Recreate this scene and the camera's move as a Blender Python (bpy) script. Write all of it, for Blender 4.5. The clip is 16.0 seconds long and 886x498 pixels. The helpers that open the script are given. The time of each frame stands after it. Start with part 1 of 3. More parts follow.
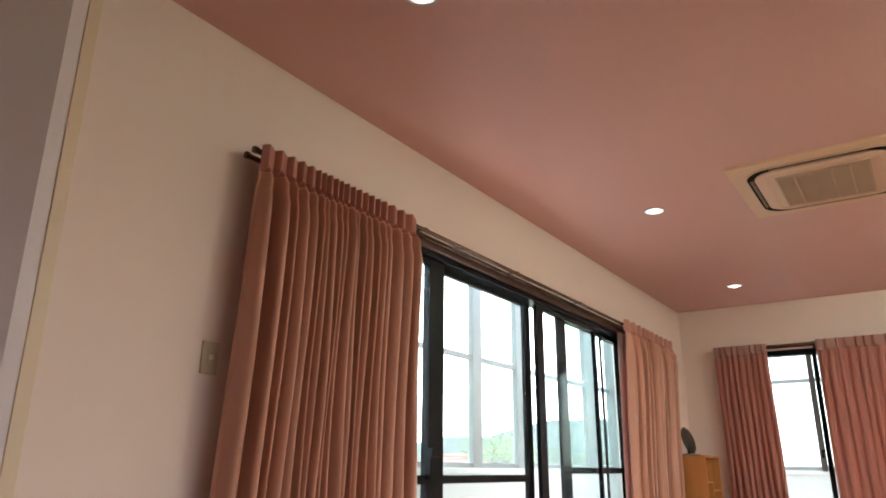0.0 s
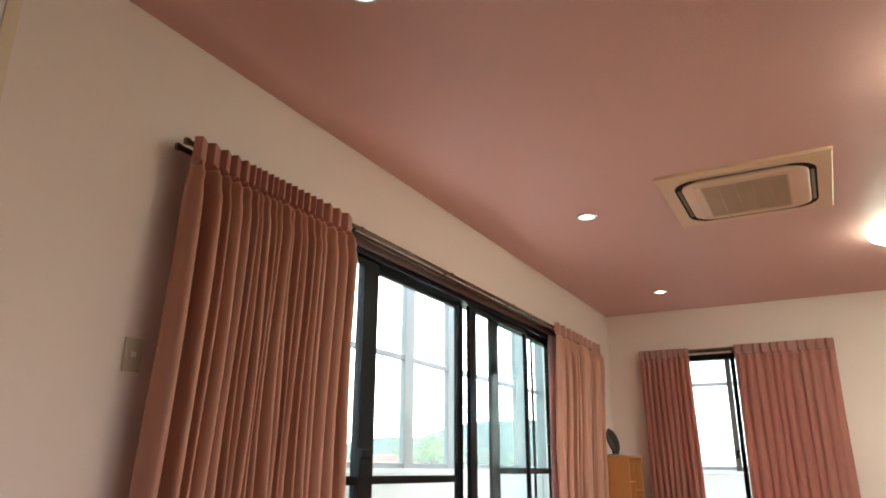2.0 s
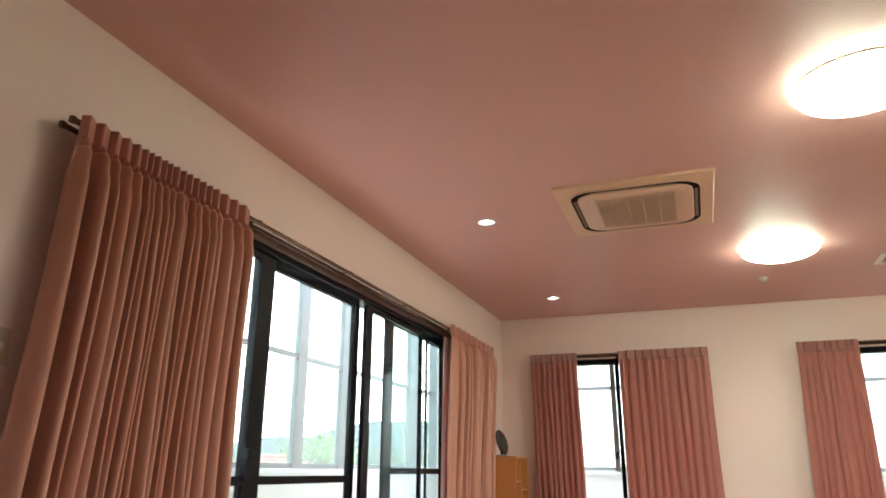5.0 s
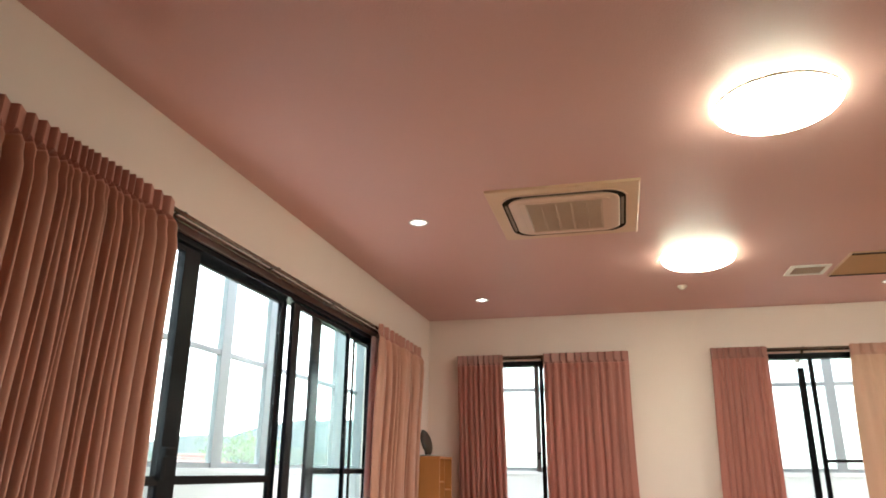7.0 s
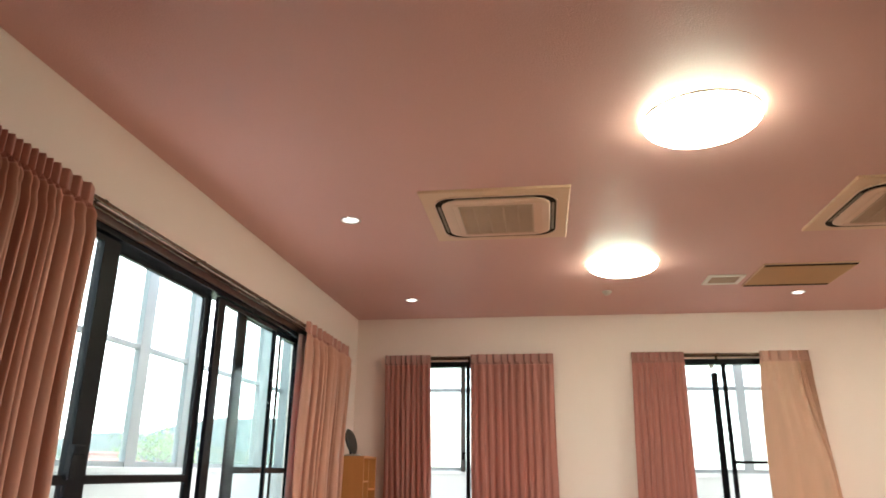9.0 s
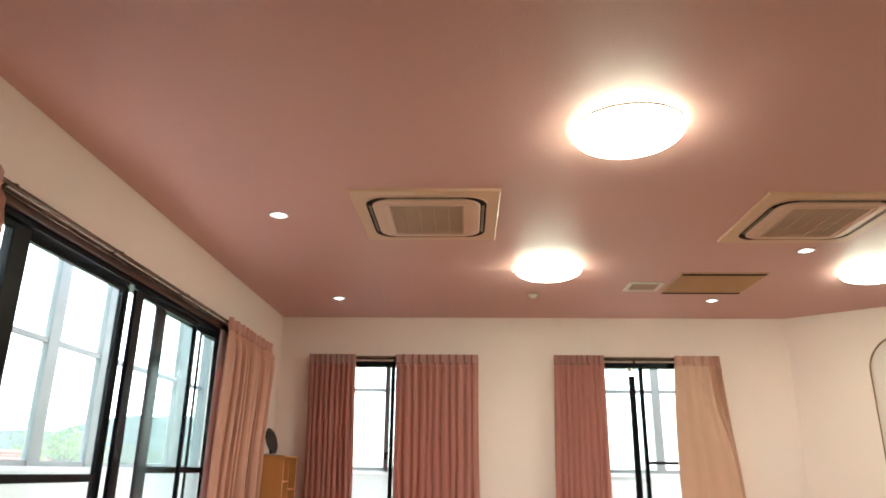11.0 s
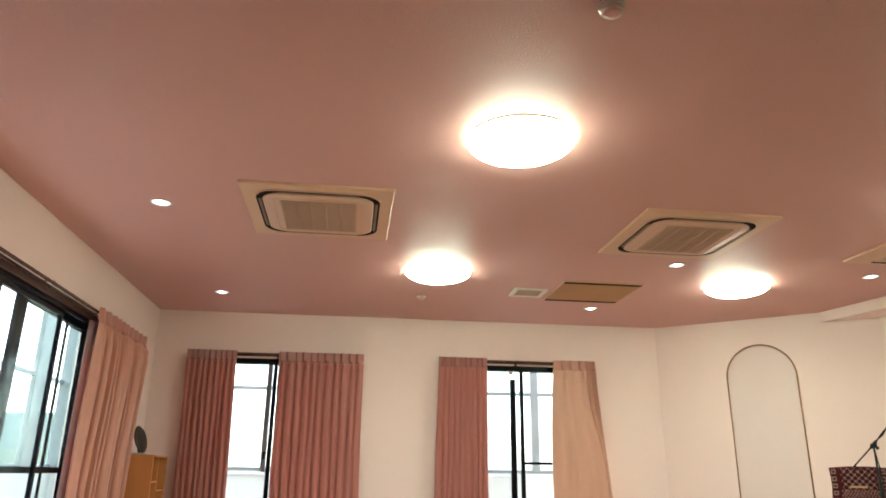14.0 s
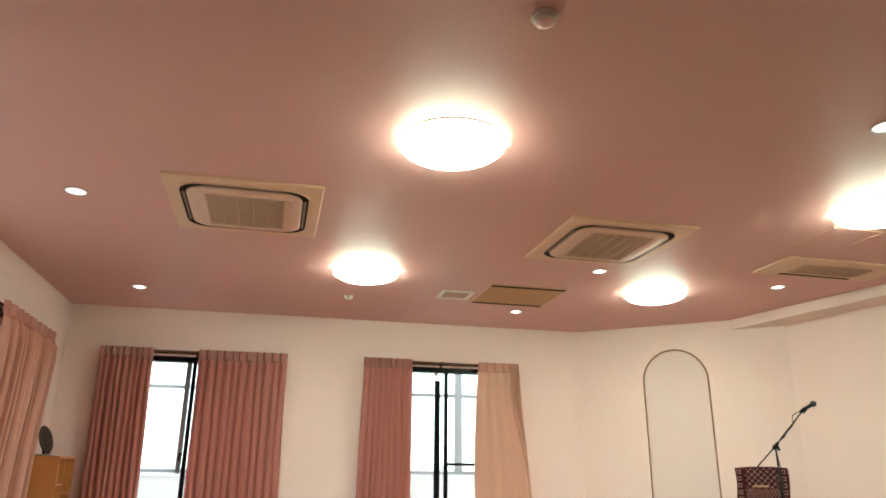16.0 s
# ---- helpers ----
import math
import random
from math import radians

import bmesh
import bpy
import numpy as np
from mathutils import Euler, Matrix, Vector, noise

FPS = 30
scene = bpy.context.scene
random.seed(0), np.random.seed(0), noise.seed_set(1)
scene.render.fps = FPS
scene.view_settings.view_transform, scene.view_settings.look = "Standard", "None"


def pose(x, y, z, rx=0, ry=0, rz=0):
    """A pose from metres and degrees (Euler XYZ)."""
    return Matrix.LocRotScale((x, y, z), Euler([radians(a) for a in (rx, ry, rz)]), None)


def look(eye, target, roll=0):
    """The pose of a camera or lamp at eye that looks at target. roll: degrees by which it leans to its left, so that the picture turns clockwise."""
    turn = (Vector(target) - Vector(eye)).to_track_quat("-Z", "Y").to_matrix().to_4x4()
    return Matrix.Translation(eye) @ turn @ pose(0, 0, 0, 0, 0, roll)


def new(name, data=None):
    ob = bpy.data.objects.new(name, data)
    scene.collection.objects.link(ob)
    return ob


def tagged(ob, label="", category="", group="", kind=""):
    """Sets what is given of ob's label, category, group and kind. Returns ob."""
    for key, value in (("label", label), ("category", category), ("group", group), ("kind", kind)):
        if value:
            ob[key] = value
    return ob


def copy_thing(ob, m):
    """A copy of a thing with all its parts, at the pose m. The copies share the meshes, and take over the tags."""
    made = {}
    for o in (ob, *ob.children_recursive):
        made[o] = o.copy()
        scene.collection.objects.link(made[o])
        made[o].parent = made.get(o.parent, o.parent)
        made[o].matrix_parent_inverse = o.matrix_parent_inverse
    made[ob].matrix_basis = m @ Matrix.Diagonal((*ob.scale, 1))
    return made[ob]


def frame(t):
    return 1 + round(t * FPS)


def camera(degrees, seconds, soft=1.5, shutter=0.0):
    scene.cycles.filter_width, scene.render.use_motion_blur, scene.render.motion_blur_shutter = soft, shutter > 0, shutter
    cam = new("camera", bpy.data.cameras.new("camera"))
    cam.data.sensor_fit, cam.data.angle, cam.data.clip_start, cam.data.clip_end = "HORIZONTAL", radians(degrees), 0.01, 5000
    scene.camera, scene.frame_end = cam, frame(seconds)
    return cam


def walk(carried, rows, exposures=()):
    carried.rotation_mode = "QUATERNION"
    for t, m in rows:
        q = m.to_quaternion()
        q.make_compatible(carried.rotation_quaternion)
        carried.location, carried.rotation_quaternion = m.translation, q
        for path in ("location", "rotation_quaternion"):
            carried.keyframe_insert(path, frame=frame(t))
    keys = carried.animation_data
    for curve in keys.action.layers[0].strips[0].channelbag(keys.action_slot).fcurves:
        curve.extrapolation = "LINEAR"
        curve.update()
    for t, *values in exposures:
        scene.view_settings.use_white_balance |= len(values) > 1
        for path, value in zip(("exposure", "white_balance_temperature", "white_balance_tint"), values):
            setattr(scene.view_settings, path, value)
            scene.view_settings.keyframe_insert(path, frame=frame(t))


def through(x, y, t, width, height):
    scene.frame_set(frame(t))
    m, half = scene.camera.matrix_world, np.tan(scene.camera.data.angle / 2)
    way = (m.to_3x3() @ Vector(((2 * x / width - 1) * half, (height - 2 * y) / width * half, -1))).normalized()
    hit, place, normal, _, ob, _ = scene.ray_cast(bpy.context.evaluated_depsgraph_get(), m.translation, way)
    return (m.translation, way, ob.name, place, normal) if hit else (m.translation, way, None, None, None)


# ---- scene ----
EYE = 0.85
cam = camera(65.0, 16.0, soft=1.8)
walk(cam, [
    (0.0, pose(0, 0, EYE, 107.575, -0.401, 34.021)),
    (0.5, pose(0, 0, EYE, 107.608, -0.342, 32.681)),
    (1.0, pose(0, 0, EYE, 107.624, -0.285, 31.246)),
    (1.5, pose(0, 0, EYE, 107.633, -0.273, 29.822)),
    (2.0, pose(0, 0, EYE, 107.649, -0.252, 28.501)),
    (2.5, pose(0, 0, EYE, 107.666, -0.241, 27.143)),
    (3.0, pose(0, 0, EYE, 107.676, -0.238, 25.720)),
    (3.5, pose(0, 0, EYE, 107.686, -0.242, 24.215)),
    (4.0, pose(0, 0, EYE, 107.694, -0.250, 22.754)),
    (6.5, pose(0, 0, EYE, 107.728, -0.355, 15.459)),
    (7.0, pose(0, 0, EYE, 107.738, -0.378, 13.905)),
    (7.5, pose(0, 0, EYE, 107.748, -0.416, 12.412)),
    (8.0, pose(0, 0, EYE, 107.756, -0.446, 11.003)),
    (8.5, pose(0, 0, EYE, 107.763, -0.479, 9.530)),
    (9.0, pose(0, 0, EYE, 107.769, -0.527, 7.959)),
    (11.5, pose(0, 0, EYE, 107.839, -0.615, 0.356)),
    (12.0, pose(0, 0, EYE, 107.853, -0.623, -1.145)),
    (12.5, pose(0, 0, EYE, 107.873, -0.632, -2.751)),
    (13.0, pose(0, 0, EYE, 107.902, -0.628, -4.363)),
    (13.5, pose(0, 0, EYE, 107.924, -0.615, -5.982)),
    (14.0, pose(0, 0, EYE, 107.939, -0.596, -7.556)),
    (14.5, pose(0, 0, EYE, 107.978, -0.558, -9.098)),
    (15.0, pose(0, 0, EYE, 108.006, -0.534, -10.714)),
    (15.5, pose(0, 0, EYE, 108.035, -0.483, -12.243)),
    (16.0, pose(0, 0, EYE, 108.072, -0.402, -13.639)),
], exposures=[(0.0, 3.1), (16.0, 3.1)])

# ---- world and sun: a bright overcast day ----
world = bpy.data.worlds.new("overcast_sky")
world.use_nodes = True
scene.world = world
wn, wl = world.node_tree.nodes, world.node_tree.links
sky = wn.new("ShaderNodeTexSky")
sky.sky_type, sky.sun_disc = "NISHITA", False
sky.sun_elevation, sky.sun_rotation = radians(50), radians(-60)
sky.dust_density, sky.air_density = 2.0, 1.0
cloud = wn.new("ShaderNodeHueSaturation")        # thin cloud greys the sky
cloud.inputs["Saturation"].default_value = 0.35
wl.new(sky.outputs[0], cloud.inputs["Color"])
wl.new(cloud.outputs[0], wn["Background"].inputs[0])
wn["Background"].inputs[1].default_value = 0.15
sun = new("sun", bpy.data.lights.new("sun", "SUN"))
sun.data.energy, sun.data.angle, sun.data.color = 1.1, radians(15), (1.0, 0.96, 0.9)
sun.matrix_world = look((-9, 6, 12), (0, 0, 0))

LAMP_POWER = 6.5       # ceiling lamp diffusers
DOWN_POWER = 2.6       # downlight bulbs
CEIL = 2.57

# ---- materials ----


def mat(name, col, rough=0.6, metal=0.0, spec=0.5, var=0.08, scale=3.0, grain=60.0, bump=0.05, dist=0.002, stretch=(1, 1, 1)):
    """A surface with broad unevenness, fine grain and relief."""
    m = bpy.data.materials.new(name)
    m.use_nodes = True
    n, l = m.node_tree.nodes, m.node_tree.links
    b = n["Principled BSDF"]
    b.inputs["Roughness"].default_value, b.inputs["Metallic"].default_value = rough, metal
    b.inputs["Specular IOR Level"].default_value = spec
    tc, mp = n.new("ShaderNodeTexCoord"), n.new("ShaderNodeMapping")
    mp.inputs["Scale"].default_value = stretch
    l.new(tc.outputs["Object"], mp.inputs[0])
    big, fine = n.new("ShaderNodeTexNoise"), n.new("ShaderNodeTexNoise")
    big.inputs["Scale"].default_value, fine.inputs["Scale"].default_value = scale, grain
    fine.inputs["Detail"].default_value = 4.0
    for t in (big, fine):
        l.new(mp.outputs[0], t.inputs["Vector"])
    mix = n.new("ShaderNodeMix")
    mix.data_type = "RGBA"
    mix.inputs["A"].default_value = (*[c * (1 - var) for c in col], 1)
    mix.inputs["B"].default_value = (*[min(1, c * (1 + var)) for c in col], 1)
    add = n.new("ShaderNodeMath")
    add.operation = "MULTIPLY_ADD"
    add.inputs[1].default_value, add.inputs[2].default_value = 0.35, 0.0
    l.new(fine.outputs[0], add.inputs[0])
    add2 = n.new("ShaderNodeMath")
    add2.operation = "MULTIPLY_ADD"
    add2.inputs[1].default_value = 0.65
    l.new(big.outputs[0], add2.inputs[0])
    l.new(add.outputs[0], add2.inputs[2])
    l.new(add2.outputs[0], mix.inputs["Factor"])
    l.new(mix.outputs["Result"], b.inputs["Base Color"])
    bp = n.new("ShaderNodeBump")
    bp.inputs["Strength"].default_value, bp.inputs["Distance"].default_value = bump, dist
    l.new(fine.outputs[0], bp.inputs["Height"])
    l.new(bp.outputs[0], b.inputs["Normal"])
    return m


def cloth(name, col, through=0.3):
    """Woven curtain cloth that lets some daylight through."""
    m = mat(name, col, rough=0.42, spec=0.3, var=0.08, scale=1.5, grain=350, bump=0.06, dist=0.001)
    n, l = m.node_tree.nodes, m.node_tree.links
    b, out = n["Principled BSDF"], n["Material Output"]
    b.inputs["Sheen Weight"].default_value = 0.04
    tr, ms = n.new("ShaderNodeBsdfTranslucent"), n.new("ShaderNodeMixShader")
    tr.inputs["Color"].default_value = (min(1, col[0] * 1.25), col[1] * 0.6, col[2] * 0.5, 1)
    ms.inputs[0].default_value = through
    l.new(b.outputs[0], ms.inputs[1])
    l.new(tr.outputs[0], ms.inputs[2])
    l.new(ms.outputs[0], out.inputs["Surface"])
    return m


def glow(name, col, power, base=(0.9, 0.9, 0.88)):
    m = bpy.data.materials.new(name)
    m.use_nodes = True
    b = m.node_tree.nodes["Principled BSDF"]
    b.inputs["Base Color"].default_value = (*base, 1)
    b.inputs["Roughness"].default_value = 0.3
    b.inputs["Emission Color"].default_value = (*col, 1)
    b.inputs["Emission Strength"].default_value = power
    return m


def glazing(name, veil=0.0):
    """Clear window glass: see-through with a mirror gloss, optionally with a pale scatter that imitates haze."""
    m = bpy.data.materials.new(name)
    m.use_nodes = True
    n, l = m.node_tree.nodes, m.node_tree.links
    n.remove(n["Principled BSDF"])
    ms = n.new("ShaderNodeMixShader")
    tp, gl = n.new("ShaderNodeBsdfTransparent"), n.new("ShaderNodeBsdfGlossy")
    tp.inputs[0].default_value = (0.93, 0.97, 0.96, 1)
    gl.inputs["Roughness"].default_value = 0.02
    ms.inputs[0].default_value = 0.03
    l.new(tp.outputs[0], ms.inputs[1])
    l.new(gl.outputs[0], ms.inputs[2])
    last = ms.outputs[0]
    if veil:
        tr, mx, nz = n.new("ShaderNodeBsdfTranslucent"), n.new("ShaderNodeMixShader"), n.new("ShaderNodeTexNoise")
        tr.inputs[0].default_value = (0.93, 0.97, 1.0, 1)
        nz.inputs["Scale"].default_value = 6.0
        rg = n.new("ShaderNodeMapRange")
        rg.inputs["To Min"].default_value, rg.inputs["To Max"].default_value = veil * 0.7, veil * 1.3
        l.new(nz.outputs[0], rg.inputs[0])
        l.new(rg.outputs[0], mx.inputs[0])
        l.new(last, mx.inputs[1])
        l.new(tr.outputs[0], mx.inputs[2])
        last = mx.outputs[0]
    l.new(last, n["Material Output"].inputs[0])
    return m


M_WALL = mat("cream_wallpaper", (0.78, 0.63, 0.59), rough=0.75, spec=0.3, var=0.035, scale=0.8, grain=180, bump=0.12)
M_CEIL = mat("pink_ceiling_wallpaper", (0.585, 0.328, 0.297), rough=0.55, spec=0.5, var=0.05, scale=0.7, grain=110, bump=0.6, dist=0.003)
# lavender grey: the bluish daylight on this wall end put into its colour
M_DAYLIT_GREY = mat("daylight_tinted_wallpaper", (0.74, 0.65, 0.70), rough=0.8, spec=0.2, var=0.04, scale=1.0, grain=160, bump=0.2)
M_FLOOR = mat("oak_floor", (0.29, 0.175, 0.115), rough=0.45, var=0.2, scale=2, grain=30, stretch=(1, 8, 1))
M_TRIM = mat("cream_painted_trim", (0.72, 0.55, 0.42), rough=0.45, var=0.06, scale=4, grain=40)
M_FRAME = mat("dark_bronze_aluminium", (0.0022, 0.003, 0.0055), rough=0.25, spec=0.16, var=0.15, scale=4, grain=90, bump=0.02)
M_WOODHEAD = mat("dark_red_brown_casing", (0.085, 0.032, 0.024), rough=0.35, var=0.25, scale=3, grain=40, stretch=(1, 0.15, 1))
M_RAIL = mat("brown_curtain_rail", (0.15, 0.10, 0.07), rough=0.25, metal=0.85, var=0.15, scale=6)
M_CLOTH = cloth("dusty_rose_cloth", (0.50, 0.24, 0.178), 0.008)
M_CLOTH_N = cloth("sheer_dusty_rose_cloth", (0.44, 0.175, 0.145), 0.16)
M_BAND = cloth("dusty_rose_heading", (0.42, 0.18, 0.145), 0.01)
M_BAND_N = cloth("mauve_heading", (0.35, 0.15, 0.128), 0.05)
# brighter copies of the rose cloth: light on the billow put into the colour
M_CLOTH_LIT = cloth("lit_rose_cloth", (0.58, 0.35, 0.262), 0.08)
M_BAND_LIT = cloth("lit_rose_heading", (0.50, 0.27, 0.215), 0.03)
# lilac-grey: window light on the curtain edge put into the colour
M_LIT_EDGE = cloth("lilac_lit_edge", (0.50, 0.40, 0.42), 0.2)
M_GLASS = glazing("window_glass")
# pale scatter in these panes imitates glare and haze over the view
M_VEILED = glazing("veiled_balcony_glass", 0.05)
M_AC = mat("tan_ivory_plastic", (0.62, 0.395, 0.26), rough=0.45, var=0.05, scale=3, grain=80, bump=0.02)
M_AC_IN = mat("ivory_plastic", (0.62, 0.395, 0.29), rough=0.4, var=0.04, scale=3, grain=80, bump=0.02)
M_GRILLE = mat("grey_beige_grille", (0.47, 0.325, 0.235), rough=0.6, var=0.08, scale=5, grain=90)
M_FLAP = mat("brown_flap", (0.20, 0.14, 0.10), rough=0.5, spec=0.3)
# near black: the shade inside the air slots put into the colour
M_SLOT_SHADE = mat("slot_shade", (0.02, 0.014, 0.01), rough=0.8, spec=0.05)
M_OCHRE = mat("ochre_panel", (0.40, 0.205, 0.065), rough=0.55, var=0.1, scale=3, grain=70)
M_WHITE = mat("white_plastic", (0.72, 0.68, 0.62), rough=0.4, var=0.04, scale=4, grain=60, bump=0.02)
M_RING = mat("grey_white_ring", (0.42, 0.38, 0.35), rough=0.4, var=0.05)
# white plastic darkened: the shade under the ceiling put into its colour
M_SENSOR_SHADED = mat("shaded_white_plastic", (0.55, 0.47, 0.42), rough=0.45, var=0.05, scale=8, grain=60)
M_SWITCH = mat("beige_switch_plastic", (0.52, 0.41, 0.29), rough=0.4, var=0.05, scale=10, grain=60, bump=0.02)
M_OAK = mat("honey_pine_board", (0.54, 0.27 * 0.82, 0.085 * 0.85), rough=0.5, var=0.16, scale=5, grain=30, stretch=(3, 3, 0.4))
M_BLACK = mat("black_plastic", (0.004, 0.0036, 0.0036), rough=0.5, spec=0.2, var=0.2, scale=9)
M_STEEL = mat("grey_metal", (0.45, 0.45, 0.45), rough=0.3, metal=0.8, var=0.05, scale=9)
M_EDGE = mat("brown_edging", (0.27, 0.14, 0.06), rough=0.5, var=0.15, scale=9)
M_NICHE = mat("niche_wallpaper", (0.71, 0.595, 0.57), rough=0.8, spec=0.2, var=0.04, scale=0.8, grain=160, bump=0.12)
M_BALC = mat("balcony_white_panel", (0.46, 0.49, 0.50), rough=0.6, var=0.05, scale=2, grain=50)
# unseen balcony floor, made this pale to bounce daylight up to the ceiling
M_PAVE = mat("pale_bounce_floor", (0.82, 0.81, 0.78), rough=0.6, var=0.08, scale=2, grain=40)
M_POST = mat("grey_balcony_aluminium", (0.20, 0.225, 0.24), rough=0.45, metal=0.3, var=0.15, scale=4, grain=60)
M_TILE = mat("red_roof_tiles", (0.32, 0.10, 0.08), rough=0.8, var=0.25, scale=1.5, grain=8, bump=0.3, dist=0.03)
M_LEAF = mat("green_leaves", (0.13, 0.24, 0.05), rough=0.7, var=0.45, scale=2.0, grain=9)
M_BARK = mat("brown_bark", (0.10, 0.07, 0.05), rough=0.9, var=0.3, scale=6)
M_LAMP = glow("lamp_diffuser", (0.92, 1.0, 0.79), LAMP_POWER)
# reflector behind the bulb, given a weak glow in place of bulb light
M_LIT_REFLECTOR = glow("glowing_reflector", (1.0, 0.97, 0.93), 0.15)
# added emitter, tinted green to turn the halo on the pink ceiling whitish
M_HALO = glow("added_halo_glow", (0.55, 1.0, 0.72), LAMP_POWER * 1.3)
M_BULB = glow("downlight_bulb", (1.0, 0.97, 0.92), DOWN_POWER)

# ---- helpers ----


def link(name, bm, material, parent=None, smooth=False):
    me = bpy.data.meshes.new(name)
    bm.normal_update()
    bm.to_mesh(me)
    bm.free()
    me.materials.append(material)
    if smooth:
        me.shade_smooth()
    ob = new(name, me)
    if parent is not None:
        ob.parent = parent
    return ob


def part(name, bm, material, parent, label="", smooth=False):
    ob = link(name, bm, material, parent, smooth)
    return tagged(ob, label) if label else ob


def thing(name, place, label, category, group="", turn=0.0):
    ob = new(name)
    ob.empty_display_size = 0.1
    ob.matrix_world = pose(*place, 0, 0, turn)
    return tagged(ob, label, category, group)


def structure(ob, label, category):
    return tagged(ob, label, category, kind="structure")


def box(x0, y0, z0, x1, y1, z1, bevel=0.0, bm=None):
    bm = bm or bmesh.new()
    m = Matrix.Translation(((x0 + x1) / 2, (y0 + y1) / 2, (z0 + z1) / 2)) @ Matrix.Diagonal((abs(x1 - x0), abs(y1 - y0), abs(z1 - z0), 1))
    vs = bmesh.ops.create_cube(bm, size=1.0, matrix=m)["verts"]
    if bevel:
        es = {e for v in vs for e in v.link_edges}
        bmesh.ops.bevel(bm, geom=list(es), offset=bevel, segments=2, affect="EDGES", profile=0.6)
    return bm


def prism(pts, z0, z1, bm=None):
    """An upright block on a plan outline."""
    bm = bm or bmesh.new()
    lo = [bm.verts.new((x, y, z0)) for x, y in pts]
    hi = [bm.verts.new((x, y, z1)) for x, y in pts]
    n = len(pts)
    bm.faces.new(lo[::-1]), bm.faces.new(hi)
    for i in range(n):
        bm.faces.new((lo[i], lo[(i + 1) % n], hi[(i + 1) % n], hi[i]))
    bmesh.ops.recalc_face_normals(bm, faces=bm.faces)
    return bm


def lathe(profile, steps=40, bm=None):
    """Turns a profile of (radius, z) round the z axis."""
    bm = bm or bmesh.new()
    rings = []
    for r, z in profile:
        if r < 1e-6:
            rings.append([bm.verts.new((0, 0, z))] * steps)
        else:
            rings.append([bm.verts.new((r * math.cos(2 * math.pi * i / steps), r * math.sin(2 * math.pi * i / steps), z)) for i in range(steps)])
    for a, b in zip(rings, rings[1:]):
        for i in range(steps):
            j = (i + 1) % steps
            vs = []
            for v in (a[i], a[j], b[j], b[i]):
                if v not in vs:
                    vs.append(v)
            if len(vs) > 2:
                bm.faces.new(vs)
    bmesh.ops.recalc_face_normals(bm, faces=bm.faces)
    return bm


def tube(points, radius, steps=10, bm=None):
    """A round bar along points."""
    bm = bm or bmesh.new()
    pts = [Vector(p) for p in points]
    rings = []
    for i, p in enumerate(pts):
        d = (pts[min(i + 1, len(pts) - 1)] - pts[max(i - 1, 0)]).normalized()
        q = d.to_track_quat("Z", "Y")
        r = radius[i] if isinstance(radius, (list, tuple)) else radius
        rings.append([bm.verts.new(p + q @ Vector((r * math.cos(2 * math.pi * k / steps), r * math.sin(2 * math.pi * k / steps), 0))) for k in range(steps)])
    for a, b in zip(rings, rings[1:]):
        for i in range(steps):
            bm.faces.new((a[i], a[(i + 1) % steps], b[(i + 1) % steps], b[i]))
    bm.faces.new(rings[0][::-1]), bm.faces.new(rings[-1])
    bmesh.ops.recalc_face_normals(bm, faces=bm.faces)
    return bm


def rounded(half_x, half_y, r, steps=8):
    """The outline of a rounded rectangle."""
    out = []
    for cx, cy, a0 in ((half_x - r, half_y - r, 0), (-half_x + r, half_y - r, 90), (-half_x + r, -half_y + r, 180), (half_x - r, -half_y + r, 270)):
        for i in range(steps + 1):
            a = radians(a0 + 90 * i / steps)
            out.append((cx + r * math.cos(a), cy + r * math.sin(a)))
    return out


def loops(outlines, bm=None, cap=True):
    """Skins a row of outlines (points, z), one inside or below the next."""
    bm = bm or bmesh.new()
    rings = [[bm.verts.new((x, y, z)) for x, y in pts] for pts, z in outlines]
    for a, b in zip(rings, rings[1:]):
        for i in range(len(a)):
            j = (i + 1) % len(a)
            bm.faces.new((a[i], a[j], b[j], b[i]))
    if cap:
        bm.faces.new(rings[-1])
    bmesh.ops.recalc_face_normals(bm, faces=bm.faces)
    return bm


# ---- the shell of the room ----
XW, YW = -2.15, 7.96            # inner faces of the window walls
WT = 0.18
HEAD, SILL = 2.06, 0.06         # window openings
OPEN_W = (1.90, 6.27)
OPEN_N1 = (-1.52, -0.22)
OPEN_N2 = (1.26, 2.64)
Y_BACK = -3.0
CORNER = (3.638, 7.962)         # where the slanting wall starts
SLANT = Vector((1.357, -1.098)).normalized()
END = (5.46, 6.49)


def wall_x(x0, x1, y0, y1, opening):
    bm = box(x0, y0, 0, x1, opening[0], CEIL)
    box(x0, opening[1], 0, x1, y1, CEIL, bm=bm)
    box(x0, opening[0], HEAD, x1, opening[1], CEIL, bm=bm)
    return box(x0, opening[0], 0, x1, opening[1], SILL, bm=bm)


bm = wall_x(XW - WT, XW, Y_BACK, YW + WT, OPEN_W)
structure(link("wall_west", bm, M_WALL), "cream wallpapered wall with a wide sliding window", "wall")

bm = bmesh.new()
xs = [XW, OPEN_N1[0], OPEN_N1[1], OPEN_N2[0], OPEN_N2[1], 3.80]
for i in (0, 2, 4):
    box(xs[i], YW, 0, xs[i + 1], YW + WT, CEIL, bm=bm)
for o in (OPEN_N1, OPEN_N2):
    box(o[0], YW, HEAD, o[1], YW + WT, CEIL, bm=bm)
    box(o[0], YW, 0, o[1], YW + WT, SILL, bm=bm)
structure(link("wall_north", bm, M_WALL), "cream wallpapered wall with two curtained windows", "wall")

